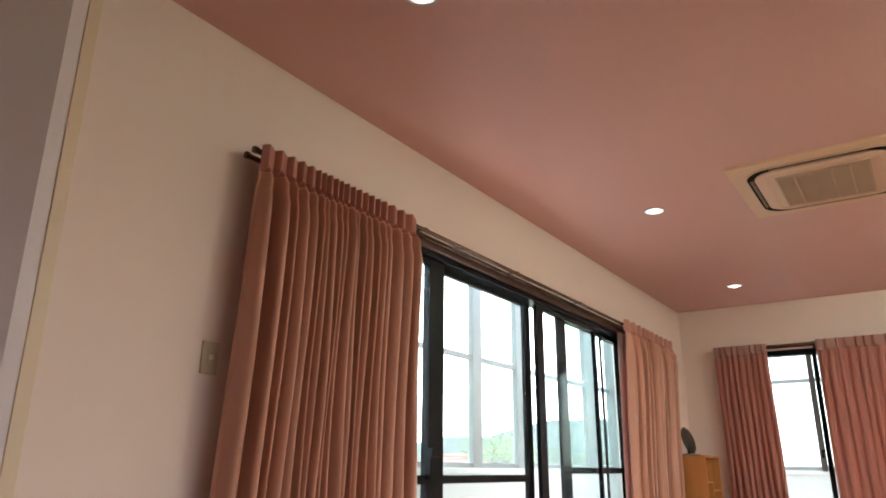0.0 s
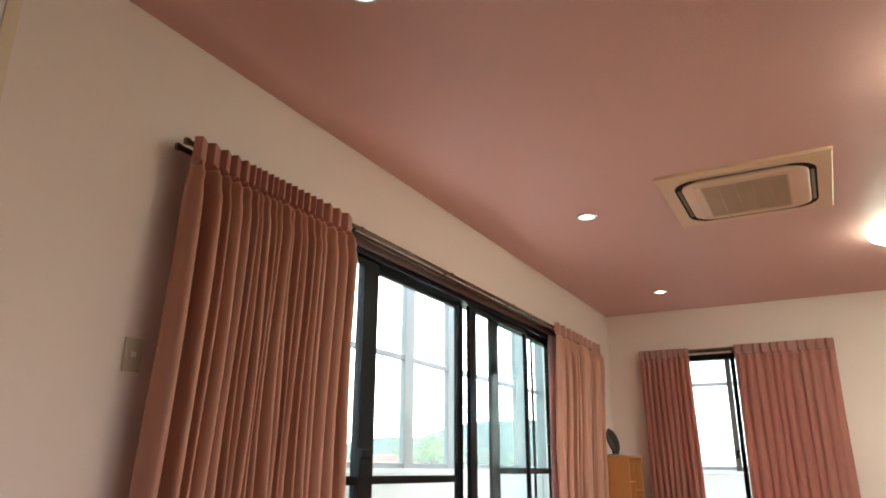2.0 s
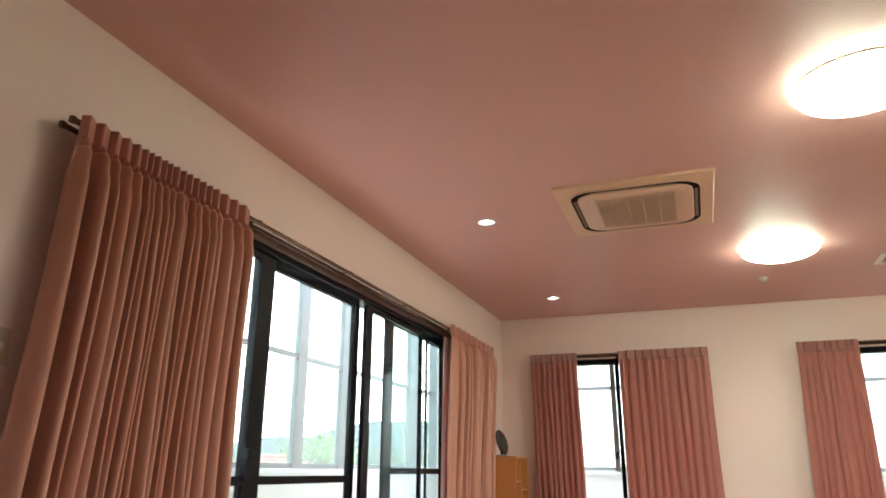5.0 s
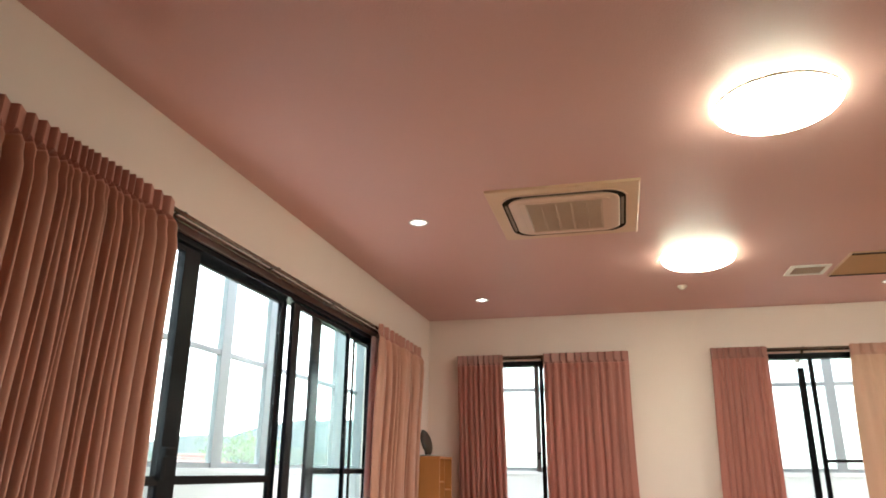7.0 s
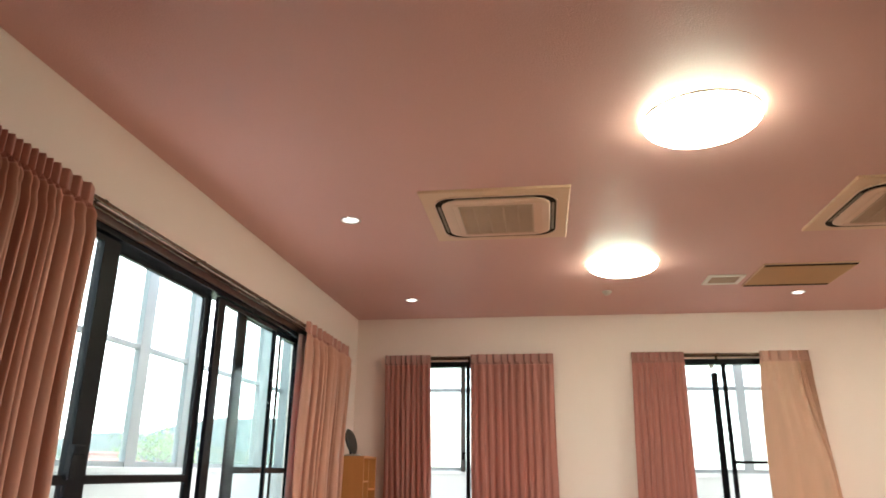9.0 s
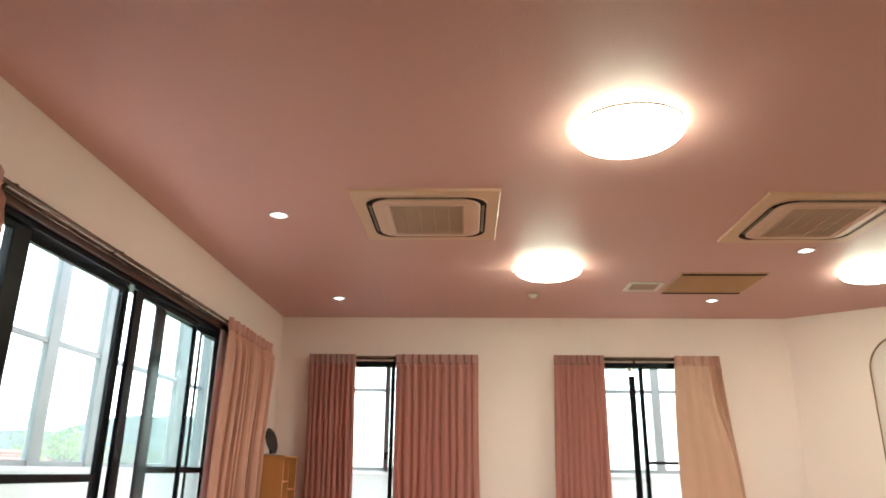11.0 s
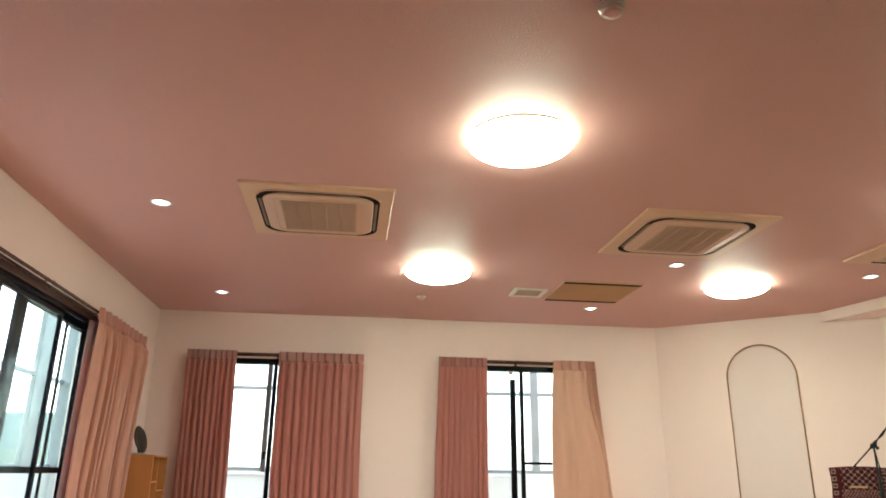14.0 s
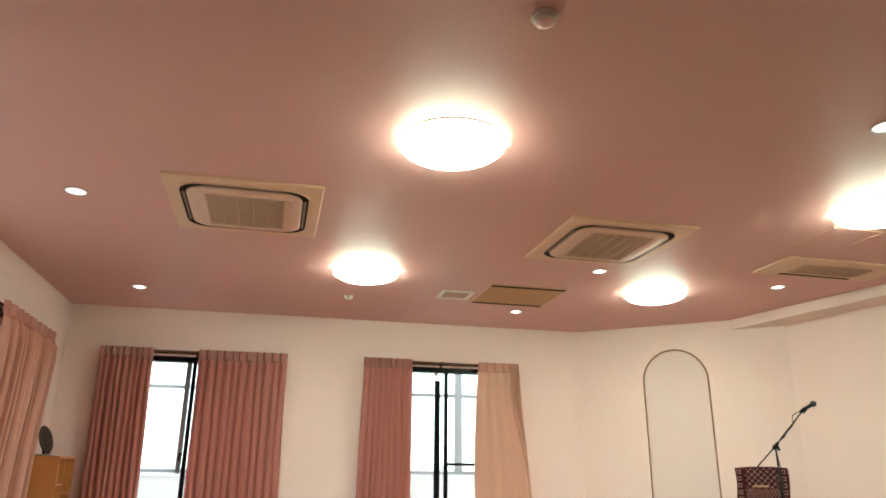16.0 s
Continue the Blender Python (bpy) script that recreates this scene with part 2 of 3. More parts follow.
# the slanting wall with its arched recess
ARCH_MID, ARCH_R, ARCH_SPRING = 1.130, 0.358, EYE + 1.062
slant_len = 2.55
bm = bmesh.new()
x_l, x_r = ARCH_MID - ARCH_R, ARCH_MID + ARCH_R
box(0, 0, 0, x_l, 0.16, CEIL, bm=bm)
box(x_r, 0, 0, slant_len, 0.16, CEIL, bm=bm)
n_arc = 28
arc = [(ARCH_MID - ARCH_R * math.cos(math.pi * i / n_arc), ARCH_SPRING + ARCH_R * math.sin(math.pi * i / n_arc)) for i in range(n_arc + 1)]
for (xa, za), (xb, zb) in zip(arc, arc[1:]):
    v = [bm.verts.new(p) for p in ((xa, 0, za), (xb, 0, zb), (xb, 0, CEIL), (xa, 0, CEIL))]
    w = [bm.verts.new((p.co.x, 0.16, p.co.z)) for p in v]
    bm.faces.new(v)
    bm.faces.new(w[::-1])
    bm.faces.new((v[1], v[0], w[0], w[1]))
bmesh.ops.remove_doubles(bm, verts=bm.verts, dist=0.0005)
bmesh.ops.recalc_face_normals(bm, faces=bm.faces)
wall = structure(link("wall_slant", bm, M_WALL), "cream wallpapered slanting wall with an arched recess", "wall")
slant_turn = math.degrees(math.atan2(SLANT.y, SLANT.x))
wall.matrix_world = pose(CORNER[0], CORNER[1], 0, 0, 0, slant_turn)
bm = box(x_l - 0.05, 0.035, 0, x_r + 0.05, 0.155, ARCH_SPRING + ARCH_R + 0.05)
ob = structure(link("wall_niche", bm, M_NICHE), "pale grey back of the arched recess", "wall")
ob.matrix_world = wall.matrix_world.copy()
# thin brown edging round the arch
path = [(x_l, -0.004, 0.0)] + [(x, -0.004, z) for x, z in arc] + [(x_r, -0.004, 0.0)]
ob = structure(link("trim_arch", tube(path, 0.009, 8), M_EDGE, smooth=True), "thin brown edging round the arched recess", "trim")
ob.matrix_world = wall.matrix_world.copy()

SL = 0.22                        # lean of the east side in plan
east = lambda y: END[0] + (END[1] - y) * SL
# unseen opening added in this wall so that daylight brightens the west wall
bm = bmesh.new()
for ya, yb, za, zb in ((END[1], 3.4, 0, CEIL), (3.4, -1.6, 0, 0.7), (3.4, -1.6, HEAD, CEIL), (-1.6, Y_BACK, 0, CEIL)):
    prism([(east(ya), ya), (east(yb), yb), (east(yb) + 0.2, yb), (east(ya) + 0.2, ya + (0.1 if ya == END[1] else 0))], za, zb, bm)
structure(link("wall_east", bm, M_WALL), "cream wallpapered wall beside the stage corner, with an unseen opening added for daylight", "wall")
bx = lambda y: 5.03 + (6.84 - y) * SL
bm = prism([(5.03, 6.84), (bx(Y_BACK), Y_BACK), (east(Y_BACK) - 0.002, Y_BACK), (END[0] - 0.002, END[1])], EYE + 1.612, CEIL)
structure(link("beam", bm, M_WALL), "cream boxed-in ceiling beam along the wall", "beam")

structure(link("wall_south", box(XW - WT, Y_BACK - 0.15, 0, 8.0, Y_BACK, CEIL), M_WALL), "plain cream wallpapered wall", "wall")
structure(link("floor", box(XW - WT, Y_BACK - 0.15, -0.12, 8.0, YW + WT, 0), M_FLOOR), "brown wooden floor", "floor")
structure(link("ceiling", box(XW - WT, Y_BACK - 0.15, CEIL, 8.0, YW + WT, CEIL + 0.15), M_CEIL), "dusky pink wallpapered ceiling with a fine grain", "ceiling")

# the short wall end beside the camera
PY, PX = 0.80, -1.825
structure(link("wall_partition", prism([(PX - 0.004, PY), (PX - 0.004, PY + 0.0425), (XW, PY + 0.0425), (XW, 0.38)], 0, CEIL), M_DAYLIT_GREY), "wallpapered wall end, tinted lavender grey as if by daylight", "wall")
structure(link("trim_partition", box(PX - 0.06, PY + 0.043, 0, PX, PY + 0.083, CEIL, 0.003), M_TRIM), "cream painted trim on the wall end", "trim")

# ---- windows ----


def sash(parent, y0, y1, x, stile=0.07, mid=-0.075, depth=0.03, far=None):
    """One sliding sash in a window along y: stiles, rails, panes."""
    z0, z1 = SILL + 0.05, HEAD - 0.075
    s = part("sash", box(x - depth / 2, y0, z0, x + depth / 2, y0 + stile, z1, 0.004), M_FRAME, parent)
    far = far or stile
    part("stile", box(x - depth / 2, y1 - far, z0, x + depth / 2, y1, z1, 0.004), M_FRAME, s)
    part("top_rail", box(x - depth / 2, y0 + stile, z1 - 0.035, x + depth / 2, y1 - far, z1, 0.003), M_FRAME, s)
    part("bottom_rail", box(x - depth / 2, y0 + stile, z0, x + depth / 2, y1 - far, z0 + 0.08, 0.003), M_FRAME, s)
    zm = EYE + (mid or 0.0)
    spans = [(z0 + 0.08, zm), (zm + 0.045, z1 - 0.035)] if mid else [(z0 + 0.08, z1 - 0.035)]
    if mid:
        part("mid_rail", box(x - depth / 2, y0 + stile, zm, x + depth / 2, y1 - far, zm + 0.045, 0.003), M_FRAME, s)
    for a, b in spans:
        g = part("pane", box(x - 0.003, y0 + stile, a, x + 0.003, y1 - far, b), M_GLASS, s)
        g.visible_shadow = False
    return s


def frame_rect(x0, x1, y0, y1, z0, z1, w, top):
    bm = box(x0, y0, z0, x1, y0 + w, z1, 0.003)
    box(x0, y1 - w, z0, x1, y1, z1, 0.003, bm)
    box(x0, y0 + w, z1 - top, x1, y1 - w, z1, 0.003, bm)
    return box(x0, y0 + w, z0, x1, y1 - w, z0 + 0.05, 0.003, bm)


win = structure(thing("window_1", (0, 0, 0), "", ""), "wide dark bronze sliding window with four sashes", "window")
part("window_frame", frame_rect(-2.285, -2.155, *OPEN_W, SILL, HEAD, 0.045, 0.07), M_FRAME, win)
part("head_casing", box(-2.154, OPEN_W[0] - 0.04, HEAD - 0.036, -2.132, OPEN_W[1] + 0.04, HEAD + 0.035, 0.004), M_WOODHEAD, win, "dark red-brown wooden head casing")
s1 = sash(win, 2.02, 3.225, -2.19, 0.14)
sash(win, 3.12, 4.38, -2.235, 0.085)
sash(win, 4.40, 5.49, -2.19, 0.105, mid=None, far=0.035)
sash(win, 4.853, 6.22, -2.235, 0.135, mid=-0.025)
sash(win, 5.80, 6.22, -2.268, 0.03, mid=None, depth=0.016)
bm = box(-2.176, 3.075, EYE - 0.05, -2.155, 3.11, EYE + 0.10, 0.006)
box(-2.156, 3.035, EYE + 0.055, -2.115, 3.115, EYE + 0.105, 0.008, bm)
part("latch", bm, M_FRAME, s1, "black window latch")


def north_window(name, o, bars, label):
    w = structure(thing(name, (0, 0, 0), "", ""), label, "window")
    bm = frame_rect(-0.001, 0.11, o[0], o[1], SILL, HEAD, 0.045, 0.06)
    bmesh.ops.transform(bm, matrix=Matrix(((0, 1, 0, 0), (1, 0, 0, YW + 0.02), (0, 0, 1, 0), (0, 0, 0, 1))), verts=bm.verts)
    bmesh.ops.recalc_face_normals(bm, faces=bm.faces)
    part("window_frame", bm, M_FRAME, w)
    for x0, x1, y, ztop in bars:
        part("stile", box(x0, YW + y, SILL + 0.05, x1, YW + y + 0.03, ztop, 0.003), M_FRAME, w)
    g = part("pane", box(o[0] + 0.045, YW + 0.095, SILL + 0.05, o[1] - 0.045, YW + 0.1, HEAD - 0.06), M_GLASS, w)
    g.visible_shadow = False
    return w


w1 = north_window("window_2", OPEN_N1, [(-0.86, -0.815, 0.035, HEAD - 0.06)], "dark bronze framed window between rose curtains")
bm = box(-0.905, YW + 0.028, EYE + 0.13, -0.88, YW + 0.04, EYE + 0.2, 0.004)
box(-0.9, YW + 0.02, EYE + 0.185, -0.865, YW + 0.036, EYE + 0.21, 0.004, bm)
part("latch", bm, M_BLACK, w1, "black window latch")
part("mid_stile", box(-0.925, YW + 0.07, EYE - 0.0, -0.87, YW + 0.09, HEAD - 0.06, 0.003), M_POST, w1, "grey outer stile")
w2 = north_window("window_3", OPEN_N2, [(1.835, 1.9, 0.035, EYE + 1.06), (1.955, 2.0, 0.06, HEAD - 0.06)], "dark bronze framed window left partly open")
part("mid_rail", box(2.0, YW + 0.06, EYE + 0.11, 2.595, YW + 0.088, EYE + 0.14, 0.003), M_FRAME, w2)

part("roller_guide", box(1.822, YW + 0.03, EYE + 1.112, 1.872, YW + 0.06, EYE + 1.15, 0.005), M_STEEL, w2, "pale metal roller guide")

# ---- curtain rails and curtains ----


def rail(name, length, label):
    """A double rail along local y, wall on the local -x side."""
    r = thing(name, (0, 0, 0), label, "curtain rail", "double curtain rails")
    for x, z, w in ((0.038, -0.002, 0.014), (0.085, 0.010, 0.014)):
        part("bar", box(x - w / 2, 0, z - 0.011, x + w / 2, length, z + 0.011, 0.004), M_RAIL, r)
        for y in (-0.012, length - 0.012):
            part("end_cap", box(x - 0.010, y, z - 0.013, x + 0.010, y + 0.024, z + 0.013, 0.004), M_RAIL, r)
    k = max(2, round(length / 1.0) + 1)
    for i in range(k):
        y = 0.16 + (length - 0.32) * i / (k - 1)
        b = box(0.0, y - 0.012, 0.021, 0.095, y + 0.012, 0.025, 0.002)
        box(0.0, y - 0.014, -0.03, 0.006, y + 0.014, 0.03, 0.002, b)
        part("bracket", b, M_RAIL, r)
    return r


RAIL_Z = EYE + 1.215
r = rail("curtain_rail", 7.17 - 1.69, "brown double curtain rail over the wide sliding window")
r.matrix_world = pose(XW, 1.69, RAIL_Z)
for a, b in ((-1.755, 0.112), (1.0, 2.79)):
    r = rail("curtain_rail", b - a, "brown double curtain rail over a narrow window")
    r.matrix_world = pose(a, YW, RAIL_Z + 0.02, 0, 0, -90)


def curtain(top, bottom, folds, z_top, z_bot, seed, label, cloth_mat, amp=0.05, gather=None, billow=False, band_mat=None, loose=False):
    """A pleated curtain along local x, its front towards local -y."""
    rnd = random.Random(seed)
    c = thing("curtain", (0, 0, 0), label, "curtain", "rose pleated curtains")
    cols, band = folds * 18, 0.115
    # uneven spacing and depth of the folds
    wts = [rnd.uniform(0.75, 1.3) * (gather(i / folds) if gather else 1.0) for i in range(folds + 1)]
    cum = np.concatenate([[0], np.cumsum(wts[:folds])])
    cum = cum / cum[-1]
    mean = sum(wts) / len(wts)
    crest = [rnd.uniform(0.75, 1.25) * (0.75 if billow and wts[i] > mean else min(1.15, (wts[i] / mean) ** 0.5)) for i in range(folds + 1)]
    valley = [rnd.uniform(0.8, 1.1) * (0.65 if billow and wts[i] > mean else 1.0) for i in range(folds + 1)]
    if loose:                        # round folds of uneven depth
        crest = [c0 * rnd.uniform(0.6, 1.5) for c0 in crest]
        valley = [v0 * rnd.uniform(0.8, 1.7) for v0 in valley]
    skew = [rnd.uniform(0.7, 1.35) for i in range(folds + 1)]
    jit = [rnd.uniform(-1, 1) for i in range(folds + 1)]
    swell = [1.6 if billow and wts[i] > mean else rnd.uniform(0.7, 1.1) if loose else rnd.uniform(1.2, 2.0) if amp > 0.05 else rnd.uniform(1.1, 1.7) for i in range(folds + 1)]

    def point(u, z):
        f = u * folds
        i = min(int(f), folds - 1)
        t = f - i
        s = cum[i] * (1 - t) + cum[i + 1] * t
        down = (z_top - z) / (z_top - z_bot)
        lower = s
        if billow:                   # the loose width spreads over the gathered edge
            g = min(1.0, max(0.0, (down - 0.16) / 0.42))
            lower = s + (min(1.0, s * 1.24) - s) * g * g * (3 - 2 * g)
        x = (top[0] * (1 - lower) + top[1] * lower) * (1 - down ** 1.15) + (bottom[0] * (1 - lower) + bottom[1] * lower) * down ** 1.15
        pitch = (cum[i + 1] - cum[i]) * abs(top[1] - top[0])
        k = z_top - band - z
        ph = t ** skew[i]
        ridge = math.sin(math.pi * min(ph, 0.99999)) ** swell[i]   # 0 in the valley, 1 on the crest
        if k < 0:                    # the stiff heading: flat pleats with a sharp step
            step = t / 0.2 if t < 0.2 else (1 - t) / 0.8
            return x, -(0.012 + 0.3 * min(pitch, 0.06)) * (step - 0.5) - 0.002 * math.sin(7 * s + seed), z
        hem = 0.55 if amp > 0.05 else 0.3
        edge = max(0.0, min(1.0, hem + f * 0.5, hem + (folds - f) * 0.5))
        tight = math.exp(-k / 0.09)
        up = ridge ** (1 + 2.2 * tight)
        low = valley[i] * (1 - t) + valley[i + 1] * t
        sway = jit[i] * (1 - t) + jit[i + 1] * t
        grow = min(1.0, 0.42 + k / 0.22)
        y = amp * edge * grow * (low - up * (low + crest[i])) - 0.006 * math.sin(9 * down + sway * 3)
        y -= 0.012 * math.exp(-((k - 0.035) / 0.025) ** 2) * ridge ** 3
        x += edge * (0.0 if billow else pitch) * 0.09 * math.sin(4 * math.pi * t) * grow * (1 - tight)
        x += 0.006 * math.sin(5 * down + f * 1.3 + seed) * min(1, k)
        if billow:
            x -= 0.045 * math.sin(math.pi * min(1, down * 1.05)) * (1 - s) ** 2
            y -= 0.05 * math.sin(math.pi * min(1, down * 1.1)) * math.sin(math.pi * min(1, lower * 0.9 + 0.05))
        return x, y, z

    def sheet(z_list):
        b = bmesh.new()
        grid = [[b.verts.new(point(min(j / cols, 0.99999), z)) for j in range(cols + 1)] for z in z_list]
        for g, h in zip(grid, grid[1:]):
            for j in range(cols):
                b.faces.new((g[j], g[j + 1], h[j + 1], h[j]))
        return b

    zt = z_top - band
    zs = [zt + 0.002 - 0.002 - 0.3 * (i / 12) ** 1.3 for i in range(13)]
    zs += [zs[-1] - (zs[-1] - z_bot) * (i / 14) for i in range(1, 15)]
    p = part("cloth", sheet(zs), cloth_mat, c, smooth=True)
    q = part("heading", sheet([z_top - band * i / 4 for i in range(5)]), band_mat or (M_BAND if amp > 0.03 else M_BAND_N), c, "stiffened pleat heading", smooth=False)
    for o in (p, q):
        sol = o.modifiers.new("thickness", "SOLIDIFY")
        sol.thickness, sol.offset = 0.003, 0.0
    return c


CT_W = EYE + 1.243
mid_tight = lambda u: 0.6 + 0.75 * (2 * abs(u - 0.47)) ** 2.2
c = curtain((0, 1.05), (-0.11, 1.00), 20, CT_W, 0.02, 3, "long dusty rose pleated curtain drawn to the end of the window", M_CLOTH, 0.056, mid_tight)
c.matrix_world = pose(-2.02, 1.70, 0, 0, 0, 90)
c = curtain((0, 1.41), (-0.13, 1.13), 10, CT_W + 0.012, 0.02, 6, "dusty rose pleated curtain gathered beside the wide window", M_CLOTH, 0.05, loose=True)
c.matrix_world = pose(-2.02, 5.80, 0, 0, 0, 90)
# extra pale strip behind the curtain, for its window-lit edge
bm = bmesh.new()
rows = [[bm.verts.new((-0.035 + 0.17 * j / 12 - 0.05 * i / 10, 0.062 + 0.010 * math.sin(j * 0.9 + 0.2 * i), CT_W - 0.10 - (CT_W - 0.13) * i / 10)) for j in range(13)] for i in range(11)]
for g, h in zip(rows, rows[1:]):
    for j in range(12):
        bm.faces.new((g[j], g[j + 1], h[j + 1], h[j]))
lit_edge = part("lit_edge", bm, M_LIT_EDGE, c, "lilac-grey strip added for the window-lit edge", smooth=True)
sol = lit_edge.modifiers.new("thickness", "SOLIDIFY")
sol.thickness, sol.offset = 0.002, 0.0
CT_N = EYE + 1.268
pulled = lambda u: 2.2 if u < 0.44 else 0.55
for a, b, a2, b2, n, sd, mt, lab, sw in (
        (-1.776, -1.249, -1.73, -1.21, 9, 7, M_CLOTH_N, "dusty rose pleated curtain beside a wooden shelf", 0),
        (-0.794, 0.133, -0.775, 0.14, 11, 8, M_CLOTH_N, "wide dusty rose pleated curtain over a narrow window", 0),
        (0.980, 1.536, 0.93, 1.545, 9, 9, M_CLOTH_N, "dusty rose pleated curtain in even folds", 0),
        (2.317, 2.815, 2.28, 2.97, 9, 11, M_CLOTH_LIT, "rose curtain painted brighter as if lit, pulled smooth and billowing near its foot", 1)):
    c = curtain((a, b), (a2, b2), n, CT_N, 0.02, sd, lab, mt, 0.017, pulled if sw else None, bool(sw), M_BAND_LIT if sw else None)
    c.matrix_world = pose(0, YW - 0.135, 0)

# ---- ceiling fittings ----


def ceiling_lamp():
    c = thing("ceiling_lamp", (0, 0, 0), "round white ceiling lamp with a glowing domed shade", "ceiling lamp", "round ceiling lamps")
    part("base", lathe([(0.0, 0.0), (0.25, 0.0), (0.255, -0.012), (0.25, -0.021), (0.0, -0.021)]), M_WHITE, c, smooth=True)
    # extra ring, no part of the lamp, that lights the halo round it
    part("glow_ring", lathe([(0.256, -0.001), (0.266, -0.003), (0.268, -0.010), (0.256, -0.012)], 56), M_HALO, c, "added glowing ring for the halo on the ceiling", smooth=True)
    prof = [(0.0, -0.022), (0.268, -0.022), (0.285, -0.028)] + [(0.285 * math.cos(radians(a)), -0.03 - 0.075 * math.sin(radians(a))) for a in range(0, 91, 9)]
    part("shade", lathe(prof, 56), M_LAMP, c, "glowing white domed shade", smooth=True)
    part("rim", lathe([(0.284, -0.014), (0.290, -0.014), (0.2915, -0.026), (0.290, -0.032), (0.285, -0.031), (0.284, -0.014)], 56), M_WHITE, c, smooth=True)
    return c


first = ceiling_lamp()
LAMPS = ((0.835, 3.27), (0.715, 5.86), (3.545, 5.90), (3.83, 3.50))
first.matrix_world = pose(*LAMPS[0], CEIL)
for x, y in LAMPS[1:]:
    copy_thing(first, pose(x, y, CEIL))


def downlight():
    c = thing("downlight", (0, 0, 0), "small round recessed downlight, switched on", "downlight", "recessed downlights")
    part("ring", lathe([(0.058, 0.001), (0.074, 0.001), (0.076, -0.003), (0.072, -0.006), (0.06, -0.004), (0.058, 0.001)], 32), M_RING, c, smooth=True)
    # the reflector dish, brightened by added emission
    part("lens", lathe([(0.062, -0.003), (0.05, -0.002), (0.0, -0.0015)], 32), M_LIT_REFLECTOR, c, "reflector given a glow of its own", smooth=True)
    part("bulb", lathe([(0.026, -0.002), (0.024, -0.005), (0.0, -0.006)], 20), M_BULB, c, "glowing bulb", smooth=True)
    return c


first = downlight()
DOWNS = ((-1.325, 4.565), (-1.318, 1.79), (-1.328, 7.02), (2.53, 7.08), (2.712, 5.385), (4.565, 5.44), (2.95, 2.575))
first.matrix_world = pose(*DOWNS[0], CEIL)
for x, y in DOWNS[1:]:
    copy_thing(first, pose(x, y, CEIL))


def cassette():
    """A square ceiling cassette with a rounded air slot all round."""
    c = thing("air_conditioner", (0, 0, 0), "square ivory ceiling cassette air conditioner with a rounded air slot", "air conditioner", "square ceiling cassettes")
    h = 0.487
    part("plate", loops([([(h, h), (-h, h), (-h, -h), (h, -h)], 0.0), ([(h, h), (-h, h), (-h, -h), (h, -h)], -0.016), ([(h - 0.008, h - 0.008), (-h + 0.008, h - 0.008), (-h + 0.008, -h + 0.008), (h - 0.008, -h + 0.008)], -0.02)]), M_AC, c, "tan ivory outer plate")
    # no recess: a flat dark ring stands for the shaded slot
    part("air_slot", loops([(rounded(0.402, 0.402, 0.14), -0.0195), (rounded(0.402, 0.402, 0.14), -0.024)]), M_SLOT_SHADE, c, "rounded air slot drawn as a shade-dark ring")
    part("cover", loops([(rounded(0.36, 0.36, 0.115), -0.023), (rounded(0.362, 0.362, 0.115), -0.030), (rounded(0.352, 0.352, 0.11), -0.035), (rounded(0.305, 0.305, 0.06), -0.038)]), M_AC_IN, c, "ivory centre cover", smooth=False)
    part("rim", loops([(rounded(0.41, 0.41, 0.148), -0.019), (rounded(0.412, 0.412, 0.15), -0.027), (rounded(0.402, 0.402, 0.14), -0.027), (rounded(0.402, 0.402, 0.14), -0.0205)], cap=False), M_AC_IN, c)
    g = part("grille", loops([(rounded(0.25, 0.275, 0.012), -0.037), (rounded(0.25, 0.275, 0.012), -0.0405)]), M_GRILLE, c, "grey-beige intake grille")
    for i in range(22):
        y = -0.26 + 0.52 * i / 21
        part("slat", box(-0.24, y - 0.006, -0.0445, 0.24, y + 0.006, -0.0405), M_GRILLE, g)
    for i in range(6):
        x = -0.244 + 0.488 * i / 5
        part("divider", box(x - 0.004, -0.27, -0.0455, x + 0.004, 0.27, -0.0405), M_GRILLE, g)
    part("panel_edge", loops([(rounded(0.298, 0.305, 0.03), -0.0375), (rounded(0.298, 0.305, 0.03), -0.041), (rounded(0.289, 0.296, 0.025), -0.041), (rounded(0.289, 0.296, 0.025), -0.038)], cap=False), M_AC_IN, c)
    for k in range(4):
        f = box(-0.26, 0.370, -0.030, 0.26, 0.388, -0.0255, 0.003)
        bmesh.ops.rotate(f, cent=(0, 0, 0), matrix=Matrix.Rotation(radians(90 * k), 3, "Z"), verts=f.verts)
        part("flap", f, M_FLAP, c, "dark brown air flap")
    return c


first = cassette()
first.matrix_world = pose(-0.268, 4.575, CEIL)
copy_thing(first, pose(2.41, 4.64, CEIL))

c = thing("air_conditioner", (2.30, 6.385, CEIL), "flush ochre ceiling air unit with two dark slots", "air conditioner")
part("plate", box(-0.39, -0.365, -0.012, 0.39, 0.365, 0.0, 0.004), M_AC, c, "ivory edge plate")
part("panel", box(-0.375, -0.305, -0.016, 0.375, 0.305, -0.0125, 0.001), M_OCHRE, c, "ochre middle panel")
for y in (-0.335, 0.335):
    part("air_slot", box(-0.375, y - 0.022, -0.0165, 0.375, y + 0.022, -0.0125), M_SLOT_SHADE, c, "air slot drawn as a shade-dark strip")

c = thing("ceiling_vent", (1.69, 6.50, CEIL), "small square white ceiling vent with a grey grille", "vent")
bm = box(-0.165, -0.155, -0.014, 0.165, -0.115, 0, 0.004)
box(-0.165, 0.115, -0.014, 0.165, 0.155, 0, 0.004, bm)
box(-0.165, -0.115, -0.014, -0.125, 0.115, 0, 0.004, bm)
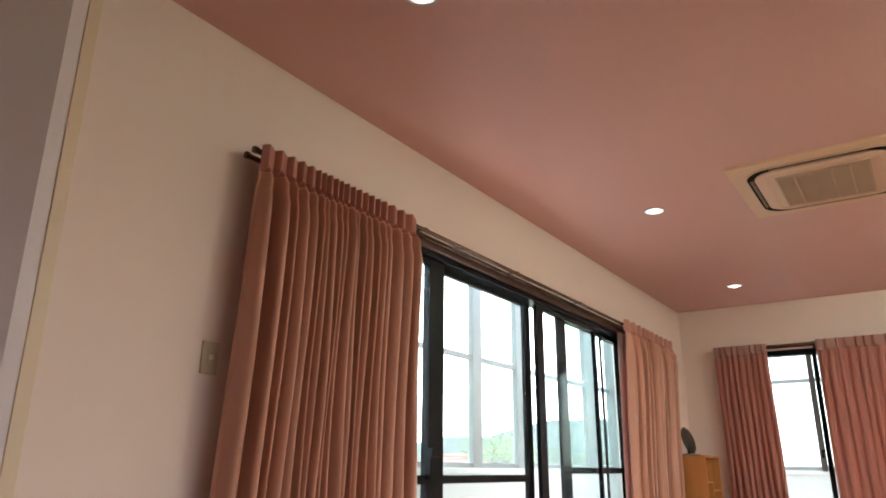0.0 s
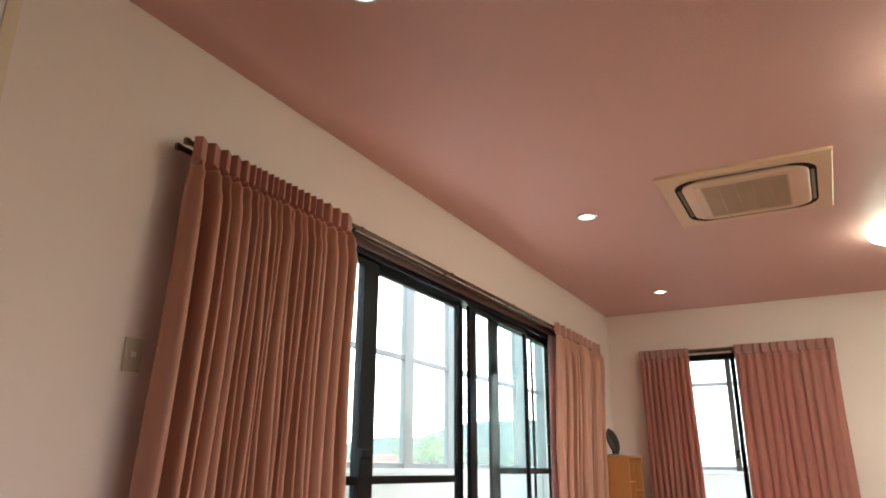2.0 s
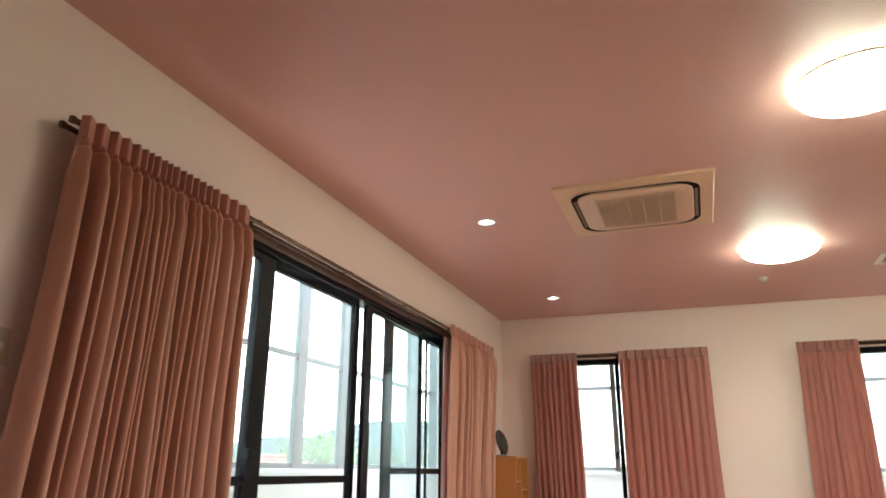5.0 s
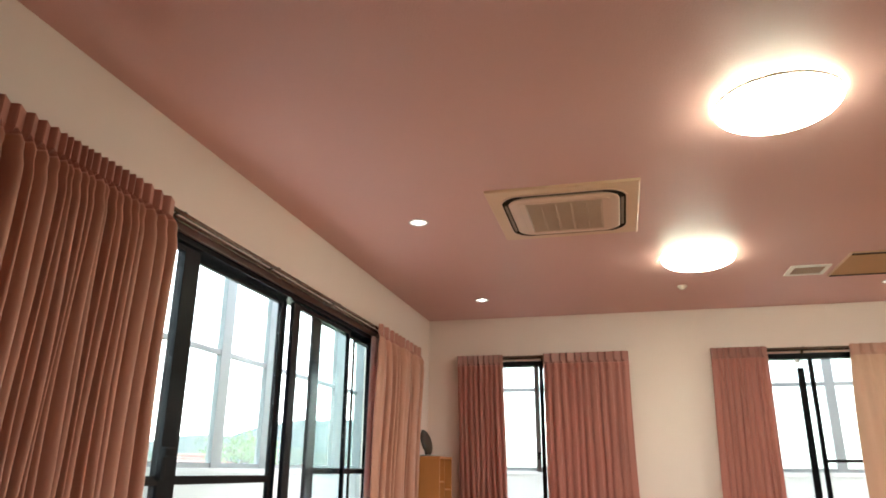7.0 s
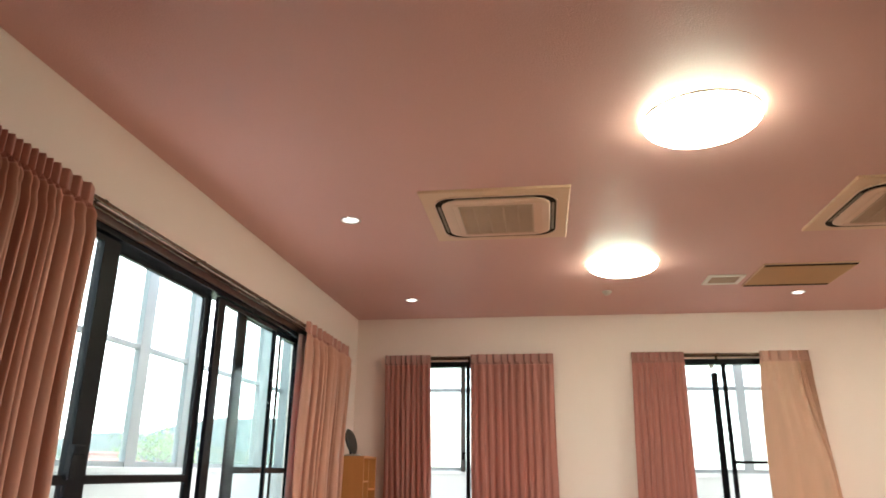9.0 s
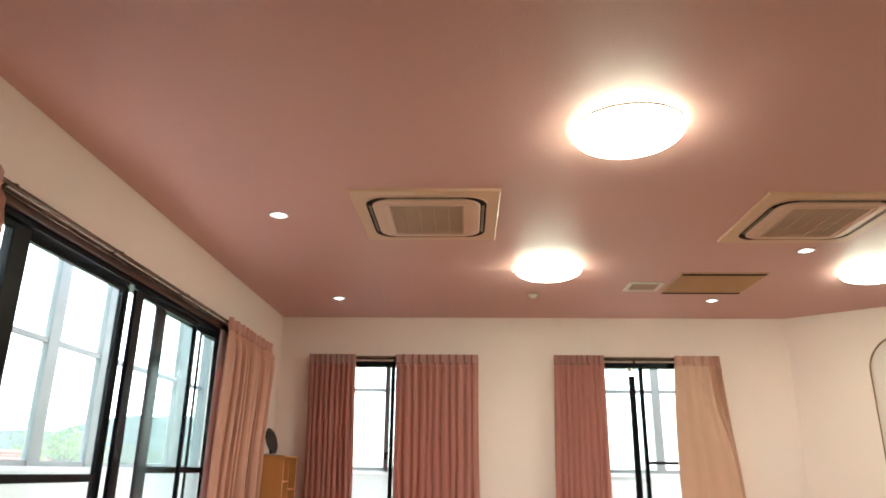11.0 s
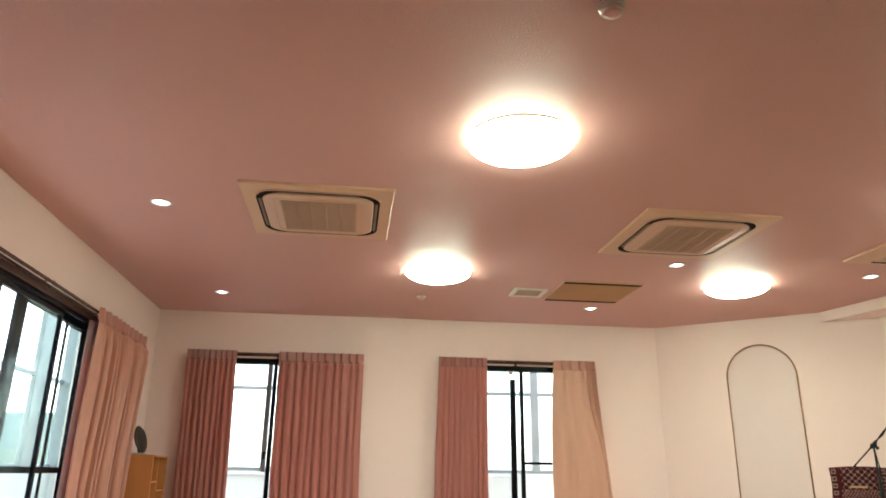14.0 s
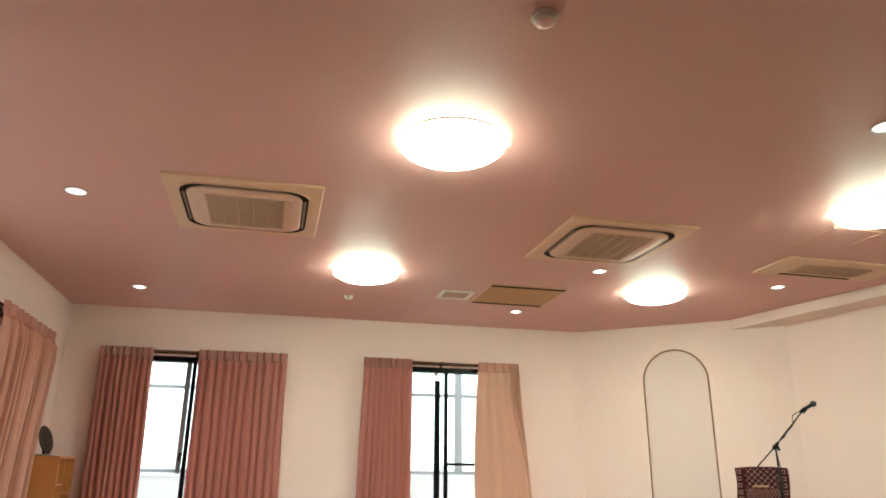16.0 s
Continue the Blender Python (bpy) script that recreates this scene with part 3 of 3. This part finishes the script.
box(0.125, -0.115, -0.014, 0.165, 0.115, 0, 0.004, bm)
part("frame", bm, M_WHITE, c)
part("backing", box(-0.125, -0.115, -0.004, 0.125, 0.115, 0), M_FLAP, c)
for i in range(9):
    y = -0.1 + 0.2 * i / 8
    part("slat", box(-0.125, y - 0.006, -0.01, 0.125, y + 0.006, -0.005), M_GRILLE, c)

c = thing("air_conditioner", (4.57, 4.80, CEIL), "narrow ivory ceiling cassette with a dark intake grille", "air conditioner")
part("plate", box(-0.58, -0.235, -0.02, 0.58, 0.235, 0, 0.006), M_AC, c)
part("grille", box(-0.34, -0.115, -0.027, 0.34, 0.105, -0.0205, 0.003), M_GRILLE, c, "grey-brown intake grille")
for i in range(8):
    y = -0.1 + 0.19 * i / 7
    part("slat", box(-0.335, y - 0.006, -0.031, 0.335, y + 0.006, -0.0275), M_GRILLE, c)
part("air_slot", box(-0.36, 0.165, -0.024, 0.36, 0.19, -0.0205), M_SLOT_SHADE, c, "air slot drawn as a shade-dark strip")

c = thing("access_hatch", (4.04, 4.12, CEIL), "square pink ceiling access hatch flush with the ceiling", "hatch")
bm = box(-0.215, -0.215, -0.005, 0.215, -0.207, 0)
box(-0.215, 0.207, -0.005, 0.215, 0.215, 0, bm=bm)
box(-0.215, -0.207, -0.005, -0.207, 0.207, 0, bm=bm)
box(0.207, -0.207, -0.005, 0.215, 0.207, 0, bm=bm)
part("frame", bm, M_AC, c, "thin metal edge")
part("panel", box(-0.204, -0.204, -0.003, 0.204, 0.204, 0), M_CEIL, c)

c = thing("smoke_detector", (0.92, 2.15, CEIL), "small round white smoke detector on the ceiling", "detector")
part("base", lathe([(0, 0), (0.052, 0), (0.052, -0.012), (0.047, -0.018), (0, -0.018)], 32), M_SENSOR_SHADED, c, smooth=True)
part("head", lathe([(0, -0.017), (0.046, -0.017), (0.047, -0.03), (0.042, -0.037), (0.036, -0.037)], 32), M_SENSOR_SHADED, c, smooth=True)
part("lens", lathe([(0.0365, -0.035), (0.036, -0.038), (0.02, -0.043), (0, -0.044)], 32), M_CEIL, c, "pinkish sensor lens", smooth=True)
c = thing("ceiling_sensor", (0.667, 6.86, CEIL), "tiny round white sensor on the ceiling", "detector")
part("base", lathe([(0, 0), (0.048, 0), (0.048, -0.012), (0.0, -0.014)], 28), M_SENSOR_SHADED, c, smooth=True)
part("head", lathe([(0.034, -0.012), (0.03, -0.034), (0, -0.036)], 28), M_SENSOR_SHADED, c, smooth=True)

# ---- light switch ----
c = thing("light_switch", (XW, 1.638, EYE + 0.385), "beige wall switch plate with one small white rocker", "switch")
part("plate", box(0, -0.036, -0.06, 0.009, 0.036, 0.06, 0.003), M_SWITCH, c)
part("rocker_frame", box(0.009, -0.012, -0.026, 0.012, 0.012, 0.026, 0.001), M_SWITCH, c)
part("rocker", box(0.012, -0.009, -0.008, 0.016, 0.009, 0.01, 0.001), M_WHITE, c, "small white rocker")

# ---- shelf with its fan ----
SH = EYE + 0.146
c = thing("bookshelf", (-2.135, 7.12, 0), "honey-coloured wooden bookshelf with open compartments against the wall", "shelf")
dx, dy = 0.335, 0.545
part("side_panel", box(0, 0, 0, dx, 0.02, SH - 0.02, 0.002), M_OAK, c)
part("side_panel", box(0, dy - 0.02, 0, dx, dy, SH - 0.02, 0.002), M_OAK, c)
part("top_panel", box(0, -0.003, SH - 0.02, dx + 0.004, dy + 0.003, SH, 0.003), M_OAK, c)
part("divider", box(0.02, 0.26, 0.02, dx - 0.012, 0.275, SH - 0.02, 0.002), M_OAK, c)
part("back_panel", box(0, 0.02, 0.02, 0.008, dy - 0.02, SH - 0.02), M_OAK, c)
for z in (0.02, 0.30, 0.52, 0.74):
    part("shelf_board", box(0.008, 0.02, z, dx - 0.008, 0.26, z + 0.016, 0.002), M_OAK, c)
for z in (0.02, 0.34, 0.66):
    part("shelf_board", box(0.008, 0.275, z, dx - 0.008, dy - 0.02, z + 0.016, 0.002), M_OAK, c)

c = thing("table_fan", (-2.0, 7.42, SH), "black oval tabletop disc on a flat grey base", "fan", turn=0)
part("base", loops([(rounded(0.08, 0.10, 0.04), 0.0), (rounded(0.08, 0.10, 0.04), 0.012), (rounded(0.065, 0.085, 0.035), 0.02)]), M_STEEL, c, "flat grey base")
part("stem", tube([(-0.02, 0, 0.018), (-0.03, 0, 0.06)], 0.012), M_BLACK, c, smooth=True)
bm = lathe([(0, 0.016), (0.08, 0.02), (0.12, 0.012), (0.135, 0.0), (0.12, -0.014), (0.05, -0.03), (0, -0.032)], 40)
bmesh.ops.transform(bm, matrix=pose(-0.02, 0, 0.15, 0, 74, -8), verts=bm.verts)
part("disc", bm, mat("brown_black_plastic", (0.04, 0.032, 0.027), rough=0.45, var=0.2, scale=9), c, "tilted black oval disc", smooth=True)

# ---- chair with a patterned throw, microphone stand ----


M_RED = mat("dark_red_woven_cloth", (0.065, 0.012, 0.014), rough=0.9, spec=0.1, var=0.3, scale=12, grain=220, bump=0.3)
M_PALE = mat("cream_woven_motif", (0.24, 0.165, 0.145), rough=0.9, spec=0.1, var=0.15, scale=12, grain=200)
M_GOLD = mat("ochre_band", (0.48, 0.29, 0.13), rough=0.6, var=0.1, scale=12)
M_WOOD = mat("dark_chair_wood", (0.10, 0.05, 0.03), rough=0.45, var=0.2, scale=6, grain=40, stretch=(2, 2, 0.3))

c = thing("chair", (4.335, 5.72, 0), "high-backed chair under a dark red woven throw with pale diamonds", "chair", turn=-38)
SW, SHH = 0.218, EYE + 0.10
for x in (-0.185, 0.185):
    for y in (-0.42, 0.0):
        part("leg", box(x - 0.02, y - 0.02, 0, x + 0.02, y + 0.02, 0.42, 0.004), M_WOOD, c)
part("seat", box(-0.21, -0.45, 0.42, 0.21, 0.03, 0.48, 0.015), M_WOOD, c)
part("backrest", box(-0.20, 0.0, 0.48, 0.20, 0.035, SHH - 0.03, 0.012), M_WOOD, c)


def drape(half, z0, z1, y, sag):
    b = bmesh.new()
    nx, nz = 24, 14
    g = []
    for j in range(nz + 1):
        v = j / nz
        row = []
        for i in range(nx + 1):
            u = 2 * i / nx - 1
            z = z0 + (z1 - z0) * v + (sag * (1 - u * u) if v > 0.99 else sag * (1 - u * u) * v)
            row.append(b.verts.new((u * half + 0.008 * math.sin(6 * v + 3 * u), y - 0.012 * math.cos(2.6 * u) - 0.006 * math.sin(7 * u + 4 * v), z)))
        g.append(row)
    for a, d in zip(g, g[1:]):
        for i in range(nx):
            b.faces.new((a[i], a[i + 1], d[i + 1], d[i]))
    return b


throw = part("throw", drape(SW, 0.50, SHH - 0.012, -0.025, 0.012), M_RED, c, "dark red woven throw", smooth=True)
sol = throw.modifiers.new("thickness", "SOLIDIFY")
sol.thickness = 0.008
# diamonds: narrow crossed bands, and small crosses between them
lat = bmesh.new()
zl0, zl1, hw = SHH - 0.20, SHH - 0.012, 0.135
step = 0.052
k = -9
while k < 10:
    for sgn in (1, -1):
        x0 = k * step
        pts = []
        for i in range(25):
            z = zl0 + (zl1 - zl0) * i / 24
            x = x0 + sgn * (z - zl0)
            if abs(x) <= hw:
                pts.append((x, z))
        if len(pts) > 2:
            for (xa, za), (xb, zb) in zip(pts, pts[1:]):
                ya, yb = -0.05 - 0.004 * math.cos(2.6 * xa / SW), -0.05 - 0.004 * math.cos(2.6 * xb / SW)
                vs = [lat.verts.new(p) for p in ((xa - 0.0024, ya, za), (xa + 0.0024, ya, za), (xb + 0.0024, yb, zb), (xb - 0.0024, yb, zb))]
                lat.faces.new(vs)
    k += 1
for i in range(-6, 7):
    for j in range(8):
        x, z = (i + (0.5 if j % 2 else 0.0)) * step, zl0 + 0.5 * step * (j + 1) - (0.5 * step if j % 2 == 0 else 0.5 * step)
        if abs(x) < hw - 0.01 and z < zl1 - 0.008:
            y = -0.0505 - 0.004 * math.cos(2.6 * x / SW)
            for a, b in ((0.0035, 0.010), (0.010, 0.0035)):
                lat.faces.new([lat.verts.new(p) for p in ((x - a, y, z - b), (x + a, y, z - b), (x + a, y, z + b), (x - a, y, z + b))])
                y -= 0.0006
bmesh.ops.recalc_face_normals(lat, faces=lat.faces)
part("lattice", lat, M_PALE, throw, "pale woven diamond lattice")
for side in (-1, 1):
    for i in range(6):
        z = SHH - 0.045 - i * 0.058
        xm = side * 0.183
        b = bmesh.new()
        for x0, z0, x1, z1 in ((-0.017, -0.018, -0.009, 0.018), (0.009, -0.018, 0.017, 0.018), (-0.009, 0.010, 0.009, 0.018), (-0.009, -0.018, 0.009, -0.010)):
            box(xm + x0, -0.047, z + z0, xm + x1, -0.04, z + z1, bm=b)
        part("motif", b, M_PALE, throw, "pale square border motif")
part("band", box(-0.075, -0.062, EYE - 0.075, 0.055, -0.05, EYE - 0.06, 0.003), M_GOLD, throw, "ochre band")
bm = bmesh.new()
bmesh.ops.create_uvsphere(bm, u_segments=28, v_segments=16, radius=1.0)
for v in bm.verts:
    v.co = Vector((math.copysign(abs(v.co.x) ** 0.6, v.co.x) * 0.165, math.copysign(abs(v.co.y) ** 0.8, v.co.y) * 0.07, math.copysign(abs(v.co.z) ** 0.6, v.co.z) * 0.15))
bmesh.ops.translate(bm, vec=(0.01, -0.12, EYE - 0.235), verts=bm.verts)
cush = link("cushion", bm, M_RED, None, True)
cush.matrix_world = pose(4.335, 5.72, 0, 0, 0, -38)
tagged(cush, "dark red cushion with pale checks on the chair", "cushion")
chk = bmesh.new()
for i in range(13):
    for j in range(8):
        x = -0.14 + 0.28 * i / 12 + (0.0133 if j % 2 else 0) + 0.01
        z = EYE - 0.10 - 0.018 * j
        if abs(x - 0.01) < 0.145:
            vs = [chk.verts.new(p) for p in ((x - 0.008, -0.193, z), (x, -0.193, z - 0.008), (x + 0.008, -0.193, z), (x, -0.193, z + 0.008))]
            chk.faces.new(vs)
part("checks", chk, M_PALE, cush, "pale woven checks")

MX, MY = 4.272, 5.40
c = thing("microphone_stand", (MX, MY, 0), "black boom microphone stand with a wired microphone beside the chair", "microphone stand")
part("mast", tube([(0, 0, 0.1), (0, 0, 0.55), (0, 0, EYE + 0.24)], [0.010, 0.010, 0.008]), M_BLACK, c, smooth=True)
part("mast_sleeve", tube([(0, 0, 0.5), (0, 0, EYE + 0.02)], 0.0125), M_BLACK, c, smooth=True)
part("boom", tube([(-0.24, 0, EYE + 0.065), (0.0, 0, EYE + 0.265), (0.33, 0, EYE + 0.575)], 0.006), M_BLACK, c, smooth=True)
bm = tube([(-0.025, 0, EYE + 0.242), (0.025, 0, EYE + 0.292)], 0.014, 12)
tube([(0.0, -0.02, EYE + 0.262), (0.0, 0.02, EYE + 0.262)], 0.017, 14, bm)
tube([(0.012, 0, EYE + 0.262), (0.035, 0, EYE + 0.235)], [0.009, 0.014], 10, bm)
part("clamp", bm, M_BLACK, c, smooth=True)
part("boom_sleeve", tube([(0.06, 0, EYE + 0.321), (0.17, 0, EYE + 0.425)], 0.0085), M_BLACK, c, smooth=True)
for a in (90, 210, 330):
    dxl, dyl = 0.33 * math.cos(radians(a)), 0.33 * math.sin(radians(a))
    leg = part("leg", tube([(0, 0, 0.14), (dxl, dyl, 0.012)], 0.009), M_BLACK, c, smooth=True)
    part("rubber_foot", tube([(dxl, dyl, 0.0), (dxl, dyl, 0.025)], 0.013), M_BLACK, leg, smooth=True)
mic = part("microphone", tube([(0.30, 0, EYE + 0.565), (0.34, 0, EYE + 0.585), (0.43, 0, EYE + 0.628)], [0.010, 0.013, 0.017], 14), M_BLACK, c, smooth=True)
bm = bmesh.new()
bmesh.ops.create_uvsphere(bm, u_segments=18, v_segments=12, radius=0.027, matrix=Matrix.Translation((0.452, 0, EYE + 0.638)))
part("grille_ball", bm, mat("microphone_mesh", (0.05, 0.05, 0.05), rough=0.4, metal=0.6, grain=400, bump=0.6), mic, smooth=True)
part("holder", tube([(0.325, 0, EYE + 0.565), (0.36, 0, EYE + 0.595)], 0.019, 12), M_BLACK, c, smooth=True)
cable = [(0.30, -0.004, EYE + 0.565), (0.25, -0.01, EYE + 0.555), (0.205, -0.012, EYE + 0.525), (0.195, -0.012, EYE + 0.48), (0.215, -0.01, EYE + 0.462)]
for i in range(16):
    f = i / 15
    p = Vector((0.215, 0, EYE + 0.462)).lerp(Vector((0.01, 0, EYE + 0.27)), f)
    cable.append((p.x + 0.009 * math.sin(f * 14), 0.013 * math.cos(f * 14), p.z))
for i in range(14):
    f = i / 13
    cable.append((0.014 + 0.008 * math.sin(f * 9), 0.016 * math.cos(f * 9), EYE + 0.24 - f * 0.9))
part("cable", tube(cable, 0.004, 6), M_BLACK, c, smooth=True)

# ---- the glazed balcony and the view ----
BX, BY = -3.55, 9.40
structure(link("balcony_floor", prism([(BX - 0.1, Y_BACK), (XW - WT, Y_BACK), (XW - WT, YW + WT), (7.5, YW + WT), (7.5, BY + 0.1), (BX - 0.1, BY + 0.1)], -0.2, -0.02), M_PAVE), "pale balcony floor", "balcony")
par = EYE + 0.015
bm = box(BX - 0.1, Y_BACK, -0.02, BX, BY + 0.1, par - 0.05)
box(BX, BY, -0.02, 7.5, BY + 0.1, par - 0.05, bm=bm)
structure(link("balcony_parapet", bm, M_BALC), "white balcony parapet", "parapet")
bm = box(BX - 0.13, Y_BACK, par - 0.05, BX + 0.03, BY + 0.13, par, 0.008)
box(BX + 0.03, BY - 0.03, par - 0.05, 7.5, BY + 0.13, par, 0.008, bm)
structure(link("balcony_coping", bm, M_BALC), "white coping on the balcony parapet", "parapet")
c = structure(thing("balcony_screen", (0, 0, 0), "", ""), "grey aluminium framework round the balcony", "balcony screen")
ztop = 3.1
for y, w in ((0.6, 0.1), (2.3, 0.1), (3.95, 0.16), (5.90, 0.17), (6.83, 0.24), (8.73, 0.28)):
    part("post", box(BX - 0.09, y - w / 2, par, BX - 0.03, y + w / 2, ztop, 0.004), M_POST, c)
for x, w in ((-3.58, 0.12), (-0.3, 0.06), (2.50, 0.11), (4.6, 0.11)):
    part("post", box(x - w / 2, BY + 0.03, par, x + w / 2, BY + 0.09, ztop, 0.004), M_POST, c)
for z, h in ((par + 0.0, 0.045), (EYE + 1.025, 0.05), (ztop, 0.08)):
    part("rail", box(BX - 0.08, Y_BACK, z, BX - 0.04, BY + 0.08, z + h, 0.003), M_POST, c)
    part("rail", box(BX - 0.04, BY + 0.04, z, 7.5, BY + 0.08, z + h, 0.003), M_POST, c)

edges = [Y_BACK, 0.6, 2.3, 3.95, 5.90, 6.83, 8.73, BY]
for a, b in zip(edges, edges[1:]):
    g = part("pane", box(BX - 0.065, a, par + 0.04, BX - 0.06, b, ztop), M_VEILED, c)
    g.visible_shadow = False
edges = [BX, -0.3, 2.5, 4.6, 7.5]
for a, b in zip(edges, edges[1:]):
    g = part("pane", box(a, BY + 0.058, par + 0.04, b, BY + 0.063, ztop), M_VEILED, c)
    g.visible_shadow = False

M_GROUND = mat("grass_and_fields", (0.10, 0.14, 0.07), rough=0.95, spec=0.1, var=0.4, scale=0.05, grain=1.5)
GZ = -4.0
bm = bmesh.new()
bmesh.ops.create_grid(bm, x_segments=2, y_segments=2, size=2500, matrix=Matrix.Translation((0, 0, GZ)))
structure(link("ground", bm, M_GROUND), "distant green ground", "ground")


def ridge(dist, height, seed, material, name, a0, a1):
    """A wooded ridge as a broad mound along an arc."""
    b = bmesh.new()
    rows = []
    for i in range(161):
        a = radians(a0 + (a1 - a0) * i / 160)
        h = height * (0.65 + 0.5 * noise.noise((i * 0.035, seed, 0.0)) + 0.16 * noise.noise((i * 0.16, seed, 3.0)) + 0.05 * noise.noise((i * 0.9, seed, 5.0)))
        ring = []
        for k, (dr, f) in enumerate(((-0.25, 0.0), (-0.15, 0.45), (-0.06, 0.85), (0.0, 1.0), (0.2, 0.8), (0.5, 0.0))):
            r = dist * (1 + dr)
            ring.append(b.verts.new((-r * math.sin(a), r * math.cos(a), GZ - 1 + max(1.0, h) * f)))
        rows.append(ring)
    for p, q in zip(rows, rows[1:]):
        for k in range(5):
            b.faces.new((p[k], p[k + 1], q[k + 1], q[k]))
    bmesh.ops.recalc_face_normals(b, faces=b.faces)
    return structure(link(name, b, material, smooth=True), "hazy wooded hills in the distance", "hills")


# the far ridge is bluer: distance haze put into its colour
M_HILL = mat("haze_tinted_woods", (0.022, 0.05, 0.056), rough=1.0, spec=0.0, var=0.12, scale=0.01, grain=0.08)
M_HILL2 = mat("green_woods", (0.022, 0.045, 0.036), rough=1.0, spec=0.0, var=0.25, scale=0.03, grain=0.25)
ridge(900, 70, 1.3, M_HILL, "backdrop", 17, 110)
ridge(420, 26, 4.1, M_HILL2, "backdrop", 17, 110)


def neighbour_house(place, turn):
    """A house with a hipped red tile roof."""
    c = thing("house", place, "pale neighbouring house with a red tiled hipped roof", "house", turn=turn)
    w, d, e, r = 4.2, 3.6, 3.9, 5.6
    part("wall", box(-w, -d, 0, w, d, e), M_BALC, c)
    b = bmesh.new()
    lo = [b.verts.new(p) for p in ((-w - 0.6, -d - 0.6, e), (w + 0.6, -d - 0.6, e), (w + 0.6, d + 0.6, e), (-w - 0.6, d + 0.6, e))]
    a, z = b.verts.new((-1.6, 0, r)), b.verts.new((1.6, 0, r))
    for f in ((lo[0], lo[1], z, a), (lo[1], lo[2], z), (lo[2], lo[3], a, z), (lo[3], lo[0], a), lo[::-1]):
        b.faces.new(f)
    roof = part("roof", b, M_TILE, c, "red tiled hipped roof")
    part("ridge_cap", tube([(-1.65, 0, r + 0.03), (1.65, 0, r + 0.03)], 0.14, 10), M_TILE, roof, smooth=True)
    for k in range(9):
        f = k / 9
        b = tube([(-w - 0.6 + (w - 1.0) * f, -d - 0.6 + (d + 0.6) * f, e + (r - e) * f + 0.05), (w + 0.6 - (w - 1.0) * f, -d - 0.6 + (d + 0.6) * f, e + (r - e) * f + 0.05)], 0.045, 6)
        part("tile_course", b, M_TILE, roof)
    for x in (-2.4, 0.2, 2.6):
        v = part("window", box(x - 0.6, -d - 0.04, 2.0, x + 0.6, -d + 0.02, 3.3), M_FRAME, c)
        part("pane", box(x - 0.52, -d - 0.055, 2.08, x + 0.52, -d - 0.042, 3.22), M_GLASS, v)
    return c


neighbour_house((-24.9, 38.2, GZ), 33)


def tree(place, height, seed):
    rnd = random.Random(seed)
    c = thing("tree", place, "small leafy green tree beside the red-roofed house", "tree")
    top = height - 1.6
    t = tube([(0, 0, 0), (0.06, 0.02, top * 0.5), (0.02, -0.05, top), (0.0, 0.0, height - 0.5)], [0.16, 0.12, 0.08, 0.03], 8)
    ends = []
    for i in range(9):
        a, h = rnd.uniform(0, 6.28), rnd.uniform(top * 0.65, height - 0.8)
        e = (1.1 * math.cos(a), 1.1 * math.sin(a), h + rnd.uniform(0.3, 0.8))
        tube([(0.03, 0, h), (e[0] * 0.5, e[1] * 0.5, h + 0.2), e], [0.05, 0.035, 0.015], 6, t)
        ends.append(e)
    part("trunk", t, M_BARK, c, smooth=True)
    b = bmesh.new()
    for e in ends + [(0, 0, height - 0.5), (0.3, 0.2, height - 0.9)]:
        for k in range(130):
            p = Vector(e) + Vector((rnd.gauss(0, 0.42), rnd.gauss(0, 0.42), rnd.gauss(0, 0.34)))
            q = Euler((rnd.uniform(0, 6.28), rnd.uniform(0, 6.28), rnd.uniform(0, 6.28))).to_matrix()
            s = rnd.uniform(0.07, 0.14)
            b.faces.new([b.verts.new(p + q @ Vector(v)) for v in ((-s, 0, 0), (0, -s * 0.5, 0.02), (s, 0, 0), (0, s * 0.5, 0.02))])
    part("crown", b, M_LEAF, c)
    return c


tree((-17.2, 30.5, GZ), 6.5, 5)
